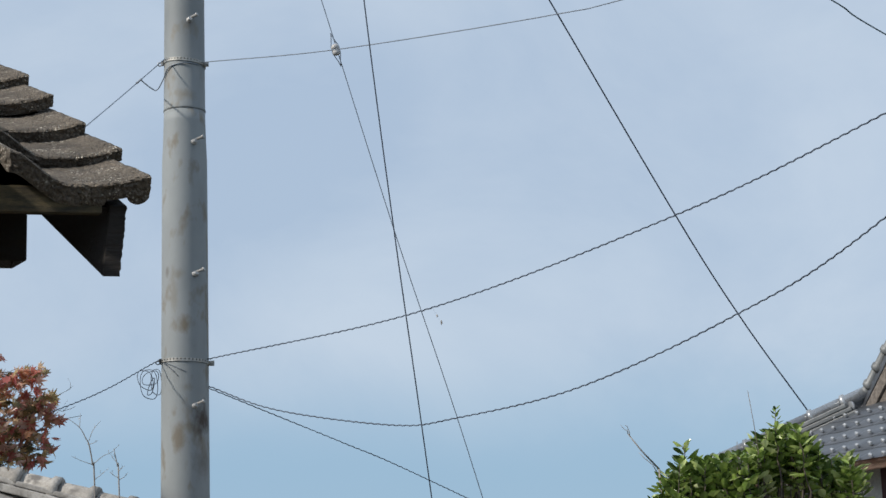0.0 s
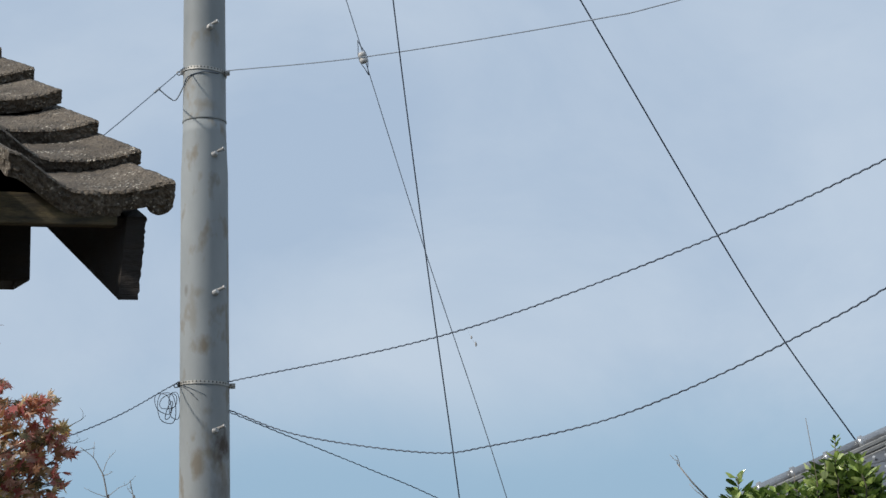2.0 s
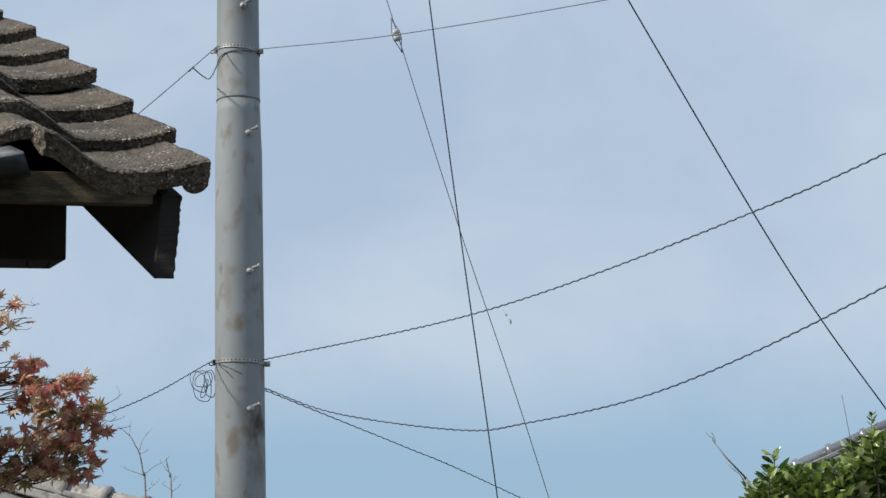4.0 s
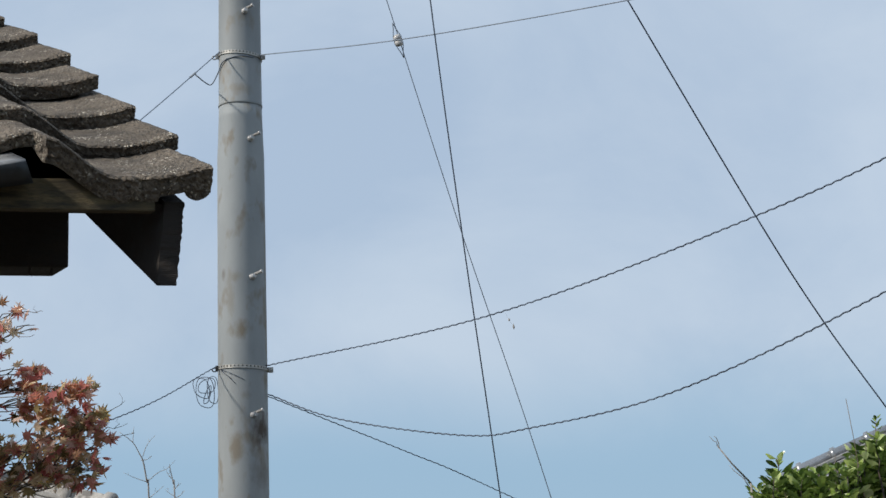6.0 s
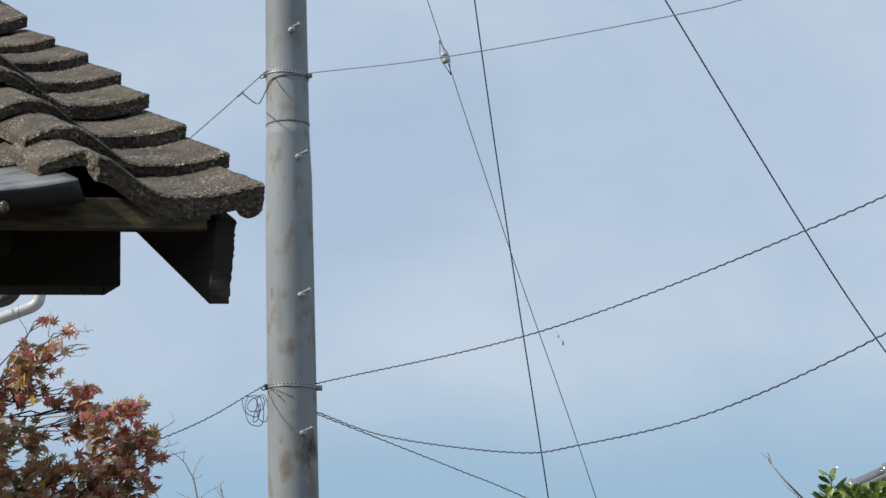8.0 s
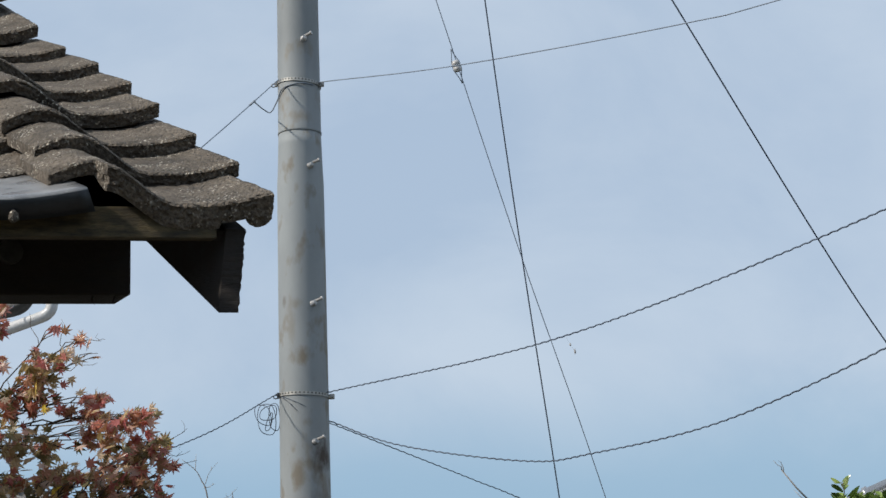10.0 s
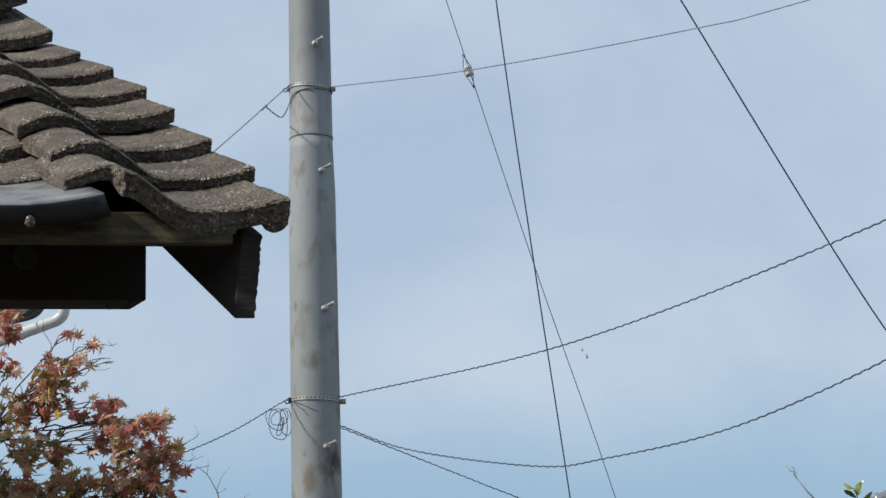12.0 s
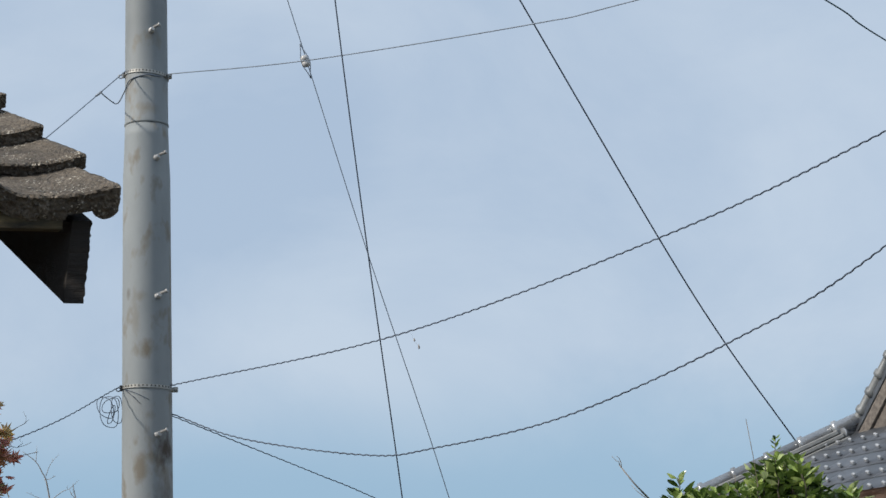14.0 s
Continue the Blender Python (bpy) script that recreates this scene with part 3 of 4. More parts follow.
def band(z, r, tilt, clamp_deg, hook_deg):
    """A perforated clamping band round the pole."""
    bm = bmesh.new()
    n = 64
    inner, outer = [], []
    for k in range(n):
        d = 360 * k / n
        zz = z + tilt * math.sin(radians(d))
        inner.append((bm.verts.new(around(d, r + 0.001, zz - 0.011)), bm.verts.new(around(d, r + 0.001, zz + 0.011))))
        outer.append((bm.verts.new(around(d, r + 0.007, zz - 0.011)), bm.verts.new(around(d, r + 0.007, zz + 0.011))))
    for k in range(n):
        j = (k + 1) % n
        for q in ((outer[k][0], outer[j][0], outer[j][1], outer[k][1]), (inner[k][1], inner[j][1], inner[j][0], inner[k][0]),
                  (outer[k][1], outer[j][1], inner[j][1], inner[k][1]), (outer[k][0], inner[k][0], inner[j][0], outer[j][0])):
            bm.faces.new(q)
    strap = part("band", bm, BAND_STEEL, utility_pole, "perforated zinc clamping band")
    bm = bmesh.new()
    for k in range(-9, 10):
        d = k * 9.0
        zz = z + 0.004 + tilt * math.sin(radians(d))
        box(bm, around(d - 1.6, r + 0.0065, zz - 0.006), around(d + 1.6, r + 0.0065, zz) - around(d - 1.6, r + 0.0065, zz),
            around(d, 0.0015, 0) - POLE, UP * 0.010)
    part("slot_row", bm, DARK_METAL, strap, "row of dark slots", "stuff")
    bm = bmesh.new()
    c = around(clamp_deg, r + 0.004, z + tilt * math.sin(radians(clamp_deg)))
    out_d = (around(clamp_deg, 1, 0) - POLE)
    box(bm, c - UP * 0.017 - TO_CAM * 0.012, out_d * 0.034, TO_CAM * 0.03, UP * 0.034, 0.004)
    tube(bm, [c + out_d * 0.018 - TO_CAM * 0.03, c + out_d * 0.018 + TO_CAM * 0.035], 0.008, 8)
    part("clamp", bm, BOLT_STEEL if z > 5 else BAND_STEEL, strap, "bolted clamp")
    bm = bmesh.new()
    c = around(hook_deg, r + 0.004, z)
    out_d = (around(hook_deg, 1, 0) - POLE)
    box(bm, c - UP * 0.020, out_d * 0.018, TO_CAM * 0.014, UP * 0.040, 0.004)
    loop = [c + out_d * (0.014 + 0.014 * (1 - math.cos(a))) + UP * (0.012 * math.sin(a) - 0.008) for a in (math.tau * k / 14 for k in range(15))]
    tube(bm, loop, 0.004, 6)
    part("hook", bm, DARK_METAL if z < 5 else BOLT_STEEL, strap, "wire hook")


band(5.638, 0.1435, -0.012, 70, -80)
band(3.500, 0.1625, -0.006, 88, -72)


# ---- overhead wires ----
def line_wire(name, points, radius, material, label, twist=0.0, steps=24, strands=2, sides=6, category="overhead wire"):
    """A wire through a few points; twist is the lay length of a twisted pair."""
    ob = thing(name, points[0], label, category, "overhead wires")
    path = through_points(points, steps)
    if not twist:
        bm = bmesh.new()
        tube(bm, path, radius, sides)
        part("strand", bm, material, ob)
        return ob
    # even out the spacing along the wire, then wind the strands
    length = [0.0]
    for a, b in zip(path, path[1:]):
        length.append(length[-1] + (b - a).length)
    count = int(length[-1] / twist * 10)
    even, i = [], 0
    for k in range(count + 1):
        d = length[-1] * k / count
        while i < len(length) - 2 and length[i + 1] < d:
            i += 1
        even.append(path[i].lerp(path[i + 1], (d - length[i]) / (length[i + 1] - length[i])))
    for s in range(strands):
        pts = []
        for k, p in enumerate(even):
            d = (even[min(k + 1, count)] - even[max(k - 1, 0)]).normalized()
            side = d.cross(UP).normalized()
            up = side.cross(d)
            a = math.tau * (length[-1] * k / count / twist + s / strands)
            pts.append(p + (side * math.cos(a) + up * math.sin(a)) * radius * 0.48)
        bm = bmesh.new()
        tube(bm, pts, radius, sides)
        part("strand", bm, material, ob)
    return ob


line_wire("messenger_wire", [(-2.6, 9.1, 3.0), (-1.478, 11.214, 4.775), (-1.03, 12.40, 5.64)], 0.0036, CABLE_GREY, "thin grey steel wire running down from the pole band")
line_wire("messenger_wire", [(-0.76, 12.45, 5.628), (0.175, 11.449, 5.386), (1.456, 10.348, 5.228), (2.008, 9.802, 5.182), (4.5, 7.2, 5.02)], 0.0036, CABLE_GREY,
          "thin grey steel wire tied to the pole band")
guy = line_wire("guy_wire", [(-0.25, 11.75, 6.95), (0.056, 11.948, 5.968), (0.546, 12.364, 4.379), (1.089, 12.986, 2.774), (1.95, 14.1, 0.0)], 0.0031, CABLE_GREY,
                "grey steel guy wire with a porcelain strain ball")
INS = Vector((0.167, 12.04, 5.575))
d = (Vector((0.554, 12.364, 4.379)) - Vector((0.054, 11.948, 5.968))).normalized()
bm = bmesh.new()
side = d.cross(Vector((0, 1, 0))).normalized()
tube(bm, [INS + d * t for t in (-0.040, -0.037, -0.026, -0.009, -0.005, 0.005, 0.009, 0.026, 0.037, 0.040)],
     [0.009, 0.019, 0.027, 0.029, 0.024, 0.024, 0.029, 0.027, 0.019, 0.009], 16)
part("strain_ball", bm, BALL_GREY, guy, "pale grey porcelain strain ball")
for sgn in (-1, 1):
    bm = bmesh.new()
    for w in (-1, 1):
        tube(bm, [INS + d * sgn * 0.12, INS + d * sgn * 0.08 + side * w * 0.008, INS + d * sgn * 0.025 + side * w * 0.026, INS - d * sgn * 0.02 + side * w * 0.027], 0.0030, 6)
    part("wire_loop", bm, CABLE_GREY, guy)
line_wire("telephone_cable", [(0.10, 10.2, 7.8), (0.339, 10.976, 5.611), (0.515, 11.486, 4.182), (0.725, 12.208, 2.713), (1.1, 13.6, 0.0)], 0.0043, CABLE_BLACK, "thin black cable hanging steeply")
line_wire("service_cable", [(1.521, 12.925, 6.706), (1.805, 13.302, 6.383), (2.87, 14.152, 4.824), (3.494, 14.82, 4.098), (4.098, 15.173, 3.346), (4.48, 15.544, 2.924)], 0.0064, CABLE_BLACK,
          "taut black service cable running down behind a house roof")
line_wire("service_cable", [(1.1, 7.0, 4.8), (2.554, 8.334, 4.629), (2.993, 8.82, 4.59), (5.0, 11.0, 4.5)], 0.0042, CABLE_TEAL, "blue-green sheathed overhead cable")
TWIST = 0.068
line_wire("twisted_cable", [(-0.755, 12.50, 3.514), (0.632, 10.803, 3.514), (1.846, 9.023, 3.658), (2.546, 7.6, 3.776), (3.6, 5.2, 4.02)], 0.0042, CABLE_BLACK,
          "black twisted-pair service cable rising from the pole", TWIST, strands=1)
line_wire("twisted_cable", [(-0.765, 12.56, 3.345), (-0.273, 12.001, 3.092), (0.467, 11.166, 2.873), (0.824, 10.628, 2.842), (1.434, 9.745, 2.884), (2.084, 8.72, 3.08), (2.537, 7.707, 3.304), (3.3, 5.6, 3.95)],
          0.0042, CABLE_BLACK, "black twisted-pair service cable sagging from the pole", TWIST, strands=1)
line_wire("twisted_cable", [(-0.765, 12.58, 3.335), (-0.296, 13.007, 3.180), (0.203, 13.512, 3.020), (0.7, 14.023, 2.852), (2.4, 15.8, 2.2)], 0.0036, CABLE_BLACK,
          "thin black twisted cable running down behind", TWIST, strands=1)
line_wire("twisted_cable", [(-1.075, 12.49, 3.515), (-1.55, 11.396, 3.067), (-2.6, 9.4, 2.4)], 0.0036, CABLE_BLACK, "thin black twisted cable tied to the lower pole band", TWIST, strands=1)

coil = thing("wire_coil", (-1.13, 12.43, 3.50), "loose coil of spare black wire tied at the pole band", "wire coil", "overhead wires")
knot = Vector((-1.075, 12.44, 3.505))
for cx, cz, w, h, lean in ((-0.060, -0.105, 0.060, 0.108, 0.15), (-0.085, -0.075, 0.058, 0.070, 0.5), (-0.050, -0.065, 0.062, 0.050, -0.5), (-0.010, -0.090, 0.036, 0.095, 0.1), (-0.045, -0.125, 0.020, 0.060, -0.6)):
    pts = []
    for k in range(29):
        a = math.tau * k / 28
        x, z = w * math.cos(a), h * math.sin(a) * (1 + 0.15 * math.cos(2 * a + lean))
        pts.append(knot + RIGHT * (cx - 0.01 + x * math.cos(lean) - z * math.sin(lean) * 0.5) + UP * (cz - 0.035 + z * 1.1) + TO_CAM * (0.03 * math.sin(a * 2 + lean) - 0.16))
    bm = bmesh.new()
    tube(bm, pts, 0.0027, 6)
    part("loop", bm, CABLE_BLACK, coil)
for a0, a1_, z0, z1 in ((-60, -16, 3.49, 3.385), (-60, 4, 3.49, 3.41), (-58, -26, 3.48, 3.42)):
    bm = bmesh.new()
    tube(bm, [around(a0 + (a1_ - a0) * k / 10, 0.1655 + 0.005 * math.sin(math.pi * k / 10), z0 + (z1 - z0) * (k / 10) ** 1.3) for k in range(11)], 0.0016, 6)
    part("tail", bm, CABLE_BLACK, coil)
jumper = thing("jumper_wire", (-1.1, 12.4, 5.6), "short grey jumper wire looping at the upper pole band", "wire loop", "overhead wires")
bm = bmesh.new()
tube(bm, through_points([(-1.165, 12.04, 5.377), around(-86, 0.235, 5.46), around(-78, 0.195, 5.44), around(-70, 0.155, 5.52), around(-45, 0.152, 5.585), around(0, 0.152, 5.608), around(40, 0.150, 5.606)], 8), 0.0042, 6)
part("strand", bm, CABLE_GREY, jumper)
bm = bmesh.new()
tube(bm, [(-1.186, 11.985, 5.336), (-1.160, 12.056, 5.387)], 0.0075, 8)
part("clip", bm, BOLT_STEEL, jumper, "small wire clip")


# scraps of dry leaf caught on a spider's thread under the cable
scrap = thing("leaf_scrap", (0.716, 10.7, 3.55), "tiny dry leaf scraps hanging on a thread below a cable", "leaf scrap")
bm = bmesh.new()
tube(bm, through_points([(0.71, 10.694, 3.512), (0.732, 10.702, 3.468), (0.757, 10.708, 3.429)], 4), 0.0004, 4)
part("thread", bm, TWIG, scrap)
for c, l_, w_ in (((0.732, 10.702, 3.468), 0.010, 0.006), ((0.757, 10.708, 3.429), 0.016, 0.006)):
    bm = bmesh.new()
    c = Vector(c)
    tube(bm, [c - UP * l_, c - UP * l_ * 0.4 + RIGHT * 0.002, c + UP * l_ * 0.3, c + UP * l_], [0.001, w_, w_ * 0.8, 0.001], 6)
    part("scrap", bm, TWIG_PALE, scrap)


# ---- trees and shrubs ----
def leaf_mesh(bm_lists, centre, normal, point, size, outline, fold=0.0):
    """Adds one leaf, a thin folded blade, to plain lists of vertices and faces."""
    verts, faces = bm_lists
    normal = normal.normalized()
    point = (point - normal * point.dot(normal)).normalized()
    side = normal.cross(point)
    base = len(verts)
    verts.append(centre + normal * fold * size)
    for x, y in outline:
        verts.append(centre + (side * x + point * y) * size - normal * (abs(x) * fold * size))
    n = len(outline)
    for k in range(n):
        faces.append((base, base + 1 + k, base + 1 + (k + 1) % n))


def palmate(lobes=7):
    pts = []
    for k in range(lobes):
        a = radians(-125 + 250 * k / (lobes - 1))
        length = 0.62 * (1.0 - 0.42 * abs(k - (lobes - 1) / 2) / ((lobes - 1) / 2))
        for off, ln in ((-0.36, 0.22), (-0.17, length * 0.60), (0.0, length), (0.17, length * 0.60)):
            pts.append((math.sin(a + off) * ln, math.cos(a + off) * ln))
    return pts[::-1]


OVAL = [(0.0, 0.53), (-0.15, 0.42), (-0.235, 0.20), (-0.205, -0.07), (-0.10, -0.33), (0.0, -0.45), (0.10, -0.33), (0.205, -0.07), (0.235, 0.20), (0.15, 0.42)]
PALM = palmate()


def crown_object(name, lists, material, parent, label):
    me = bpy.data.meshes.new(name)
    me.from_pydata([tuple(v) for v in lists[0]], [], lists[1])
    return part(name, me, material, parent, label, "stuff")


def limb(bm, a, b, r0, r1, rnd, bend=0.06, n=6):
    a, b = Vector(a), Vector(b)
    off = Vector((rnd.uniform(-1, 1), rnd.uniform(-1, 1), rnd.uniform(-0.3, 1))) * (b - a).length * bend
    pts = [a.lerp(b, k / n) + off * math.sin(math.pi * k / n) + Vector((rnd.uniform(-1, 1), rnd.uniform(-1, 1), rnd.uniform(-1, 1))) * 0.01 * (0 < k < n) for k in range(n + 1)]
    tube(bm, pts, [r0 + (r1 - r0) * k / n for k in range(n + 1)], 6)
    return pts


rnd = random.Random(21)
maple = thing("maple_tree", (-2.35, 7.05, 0), "Japanese maple turning from green to rusty red", "tree")
bm = bmesh.new()
tube(bm, through_points([(-2.35, 7.05, -0.05), (-2.32, 7.02, 0.6), (-2.24, 7.0, 1.2), (-2.15, 6.98, 1.7)], 6), [0.075 - 0.0018 * k for k in range(19)], 12)
part("trunk", bm, BARK, maple)
BOUGHS = [Vector(p) for p in ((-1.80, 6.98, 2.02), (-1.86, 6.92, 2.42), (-2.15, 7.15, 2.35), (-1.52, 6.93, 2.14), (-1.66, 6.88, 2.56))]
for a, b, r in ((-1, 0, 0.019), (-1, 1, 0.018), (-1, 2, 0.022), (0, 3, 0.006), (1, 4, 0.0055)):
    bm = bmesh.new()
    limb(bm, Vector((-2.15, 6.98, 1.69)) if a < 0 else BOUGHS[a], BOUGHS[b], r, r * 0.55, random.Random(b + 3), 0.07, 8)
    part("bough", bm, BARK, maple)
# clusters of foliage: place, half sizes, number of leaves, share of olive leaves (0 few, 1 half, 2 most)
CLUSTERS = (
    ((-1.596, 6.80, 2.956), (0.040, 0.05, 0.064), 40, 0),
    ((-1.598, 6.80, 2.792), (0.032, 0.05, 0.045), 14, 0),
    ((-1.415, 6.80, 2.761), (0.083, 0.11, 0.067), 80, 1),
    ((-1.462, 6.80, 2.698), (0.080, 0.10, 0.056), 55, 1),
    ((-1.287, 6.80, 2.864), (0.035, 0.05, 0.019), 8, 0),
    ((-1.243, 6.80, 2.805), (0.013, 0.05, 0.016), 2, 0),
    ((-1.376, 6.80, 2.899), (0.019, 0.05, 0.022), 4, 0),
    ((-1.550, 6.80, 2.636), (0.072, 0.09, 0.080), 58, 1),
    ((-1.437, 6.80, 2.632), (0.064, 0.08, 0.048), 40, 1),
    ((-1.523, 6.80, 2.490), (0.104, 0.14, 0.072), 70, 2),
    ((-1.560, 6.80, 2.356), (0.080, 0.10, 0.056), 60, 2),
    ((-1.401, 6.80, 2.359), (0.088, 0.11, 0.056), 60, 2),
    ((-1.248, 6.80, 2.647), (0.048, 0.06, 0.032), 26, 0),
    ((-1.273, 6.80, 2.595), (0.088, 0.11, 0.035), 60, 0),
    ((-1.084, 6.80, 2.584), (0.072, 0.09, 0.022), 30, 0),
    ((-1.155, 6.80, 2.538), (0.104, 0.14, 0.045), 80, 0),
    ((-1.022, 6.80, 2.470), (0.077, 0.10, 0.032), 40, 1),
    ((-1.131, 6.80, 2.446), (0.120, 0.16, 0.051), 95, 1),
    ((-1.250, 6.80, 2.365), (0.120, 0.15, 0.045), 85, 1),
    ((-0.987, 6.80, 2.397), (0.035, 0.05, 0.019), 12, 0),
    ((-1.030, 6.80, 2.335), (0.030, 0.05, 0.012), 5, 1),
    ((-1.291, 6.80, 2.491), (0.056, 0.07, 0.048), 22, 0),
    ((-1.100, 6.80, 2.385), (0.070, 0.10, 0.025), 24, 1),
    ((-1.510, 6.80, 2.228), (0.176, 0.17, 0.064), 130, 2),
    ((-1.430, 6.80, 2.250), (0.100, 0.15, 0.064), 70, 1),
    ((-1.500, 6.80, 2.129), (0.120, 0.15, 0.064), 70, 2),
    ((-1.096, 6.84, 2.342), (0.096, 0.12, 0.048), 45, 1),
    ((-1.199, 6.84, 2.297), (0.080, 0.10, 0.040), 40, 1),
    ((-1.127, 6.84, 2.255), (0.112, 0.15, 0.035), 50, 1),
    ((-1.008, 6.84, 2.296), (0.026, 0.05, 0.016), 4, 1),
    ((-1.294, 6.84, 2.260), (0.096, 0.12, 0.040), 40, 2),
    ((-1.409, 6.84, 2.487), (0.064, 0.08, 0.064), 26, 2),
    ((-1.95, 6.90, 2.800), (0.180, 0.22, 0.220), 150, 1), ((-2.20, 7.00, 3.000), (0.300, 0.30, 0.250), 230, 1),
    ((-2.10, 7.05, 2.350), (0.260, 0.30, 0.220), 140, 1), ((-2.60, 7.10, 2.700), (0.300, 0.35, 0.300), 230, 1),
    ((-2.20, 7.40, 2.600), (0.350, 0.30, 0.300), 200, 2))
lists, olive = ([], []), ([], [])
for c, h, count, olives in CLUSTERS:
    c, h, count = Vector(c) + Vector((0.012, 0, 0)), Vector(h) * 1.22, int(count * 0.95)
    bm_l, bm_t = bmesh.new(), bmesh.new()
    path = limb(bm_l, min(BOUGHS, key=lambda q: (q - c).length), c - Vector((h.x * 0.4, 0, h.z * 0.3)), 0.0036, 0.0016, rnd, 0.14, 8)
    tips = []
    for k in range(max(2, count // 9)):
        q = Vector((rnd.gauss(0, 0.55), rnd.gauss(0, 0.55), rnd.gauss(0, 0.55)))
        tip = c + Vector((q.x * h.x, q.y * h.y, q.z * h.z))
        limb(bm_t, path[-2 - k % 3], tip, 0.0028, 0.0009, rnd, 0.08, 4)
        tips.append(tip)
    part("twig_spray", bm_t, TWIG, part("branch", bm_l, BARK, maple), kind="stuff")
    for k in range(count):
        q = Vector((rnd.gauss(0, 1), rnd.gauss(0, 1), rnd.gauss(0, 1))).normalized() * rnd.random() ** 0.45
        p = c + Vector((q.x * h.x, q.y * h.y, q.z * h.z))
        if k % 2:
            p = p.lerp(min(tips, key=lambda t: (t - p).length), 0.45)
        nrm = Vector((rnd.gauss(-0.2, 0.7), rnd.gauss(-0.5, 0.7), rnd.gauss(0.5, 0.6)))
        pt = Vector((rnd.gauss(0.3, 0.8), rnd.gauss(-0.2, 0.7), rnd.gauss(-0.15, 0.7)))
        if pt.length < 0.1 or nrm.length < 0.1:
            continue
        leaf_mesh(olive if rnd.random() < (0.18, 0.55, 0.78)[olives] else lists, p, nrm, pt, rnd.uniform(0.044, 0.076), PALM, rnd.uniform(-0.05, 0.22))
for a, b in (((-1.33, 6.68, 2.82), (-1.325, 6.65, 2.90)), ((-1.26, 6.68, 2.83), (-1.172, 6.66, 2.835)), ((-1.33, 6.70, 2.74), (-1.20, 6.67, 2.755)),
             ((-1.0, 6.8, 2.47), (-0.90, 6.78, 2.53)), ((-1.02, 6.8, 2.42), (-0.89, 6.78, 2.45)), ((-1.42, 6.74, 2.84), (-1.45, 6.72, 2.95))):
    bm = bmesh.new()
    q = limb(bm, a, b, 0.0016, 0.0006, rnd, 0.08, 5)
    limb(bm, q[3], q[3] + Vector((rnd.uniform(-0.03, 0.03), 0, rnd.uniform(0.02, 0.05))), 0.0010, 0.0005, rnd, 0.1, 3)
    part("twig", bm, TWIG, maple)
crown_object("red_foliage", lists, MAPLE_RED, maple, "pointed rusty red maple leaves")
crown_object("olive_foliage", olive, MAPLE_OLIVE, maple, "pointed olive-brown maple leaves")

rnd = random.Random(8)


def sapling(name, base, tip, forks, label, r0=0.006):
    ob = thing(name, base, label, "bare shrub")
    bm = bmesh.new()
    base, tip = Vector(base), Vector(tip)
    path = limb(bm, base, tip, r0, 0.0016, rnd, 0.03, 14)
    part("stem", bm, TWIG, ob)
    for f, dx, dz in forks:
        i = f * 14
        a = path[int(i)].lerp(path[min(14, int(i) + 1)], i - int(i))
        bm = bmesh.new()
        b = a + Vector((dx, rnd.uniform(-0.05, 0.05), dz))
        q = limb(bm, a, b, 0.0026, 0.0010, rnd, 0.08, 6)
        for k in (2, 4):
            limb(bm, q[k], q[k] + Vector((rnd.uniform(-0.05, 0.05), rnd.uniform(-0.03, 0.03), rnd.uniform(0.02, 0.07))), 0.0014, 0.0008, rnd, 0.1, 3)
        part("twig", bm, TWIG, ob)
    return ob


def forked_sapling(base, stem, twigs, label):
    """A leafless stem bending through a few places, with twigs that leave it."""
    ob = thing("bare_sapling", base, label, "bare shrub")
    bm = bmesh.new()
    line = through_points([base] + stem, 5)
    tube(bm, line, [0.0046 - 0.0034 * (k / (len(line) - 1)) ** 1.5 for k in range(len(line))], 6)
    part("stem", bm, TWIG_PALE, ob)
    for run in twigs:
        bm = bmesh.new()
        line = through_points(run, 4)
        tube(bm, line, [0.0018 - 0.0011 * k / (len(line) - 1) for k in range(len(line))], 6)
        q = line[len(line) // 2 + 1]
        limb(bm, q, q + Vector((rnd.uniform(-0.015, 0.02), rnd.uniform(-0.02, 0.02), rnd.uniform(0.008, 0.02))), 0.0010, 0.0006, rnd, 0.1, 3)
        part("twig", bm, TWIG_PALE, ob)
    return ob


forked_sapling((-1.01, 8.732, 0.0), [(-1.025, 8.722, 1.5), (-1.05, 8.702, 2.35), (-1.057, 8.687, 2.421), (-1.072, 8.668, 2.512), (-1.088, 8.662, 2.546), (-1.116, 8.652, 2.596), (-1.174, 8.644, 2.643)],
               [[(-1.116, 8.652, 2.596), (-1.113, 8.645, 2.629), (-1.11, 8.637, 2.666)],
                [(-1.073, 8.664, 2.533), (-1.053, 8.653, 2.582), (-1.014, 8.642, 2.626)],
                [(-1.08, 8.668, 2.517), (-1.055, 8.666, 2.52), (-1.033, 8.663, 2.532)],
                [(-1.057, 8.687, 2.421), (-1.116, 8.685, 2.443), (-1.162, 8.682, 2.466)],
                [(-1.057, 8.687, 2.421), (-1.005, 8.677, 2.461), (-0.967, 8.673, 2.476), (-0.928, 8.664, 2.512)],
                [(-1.05, 8.702, 2.35), (-1.016, 8.696, 2.374), (-0.982, 8.689, 2.402)]], "slender leafless sapling with a forked top")
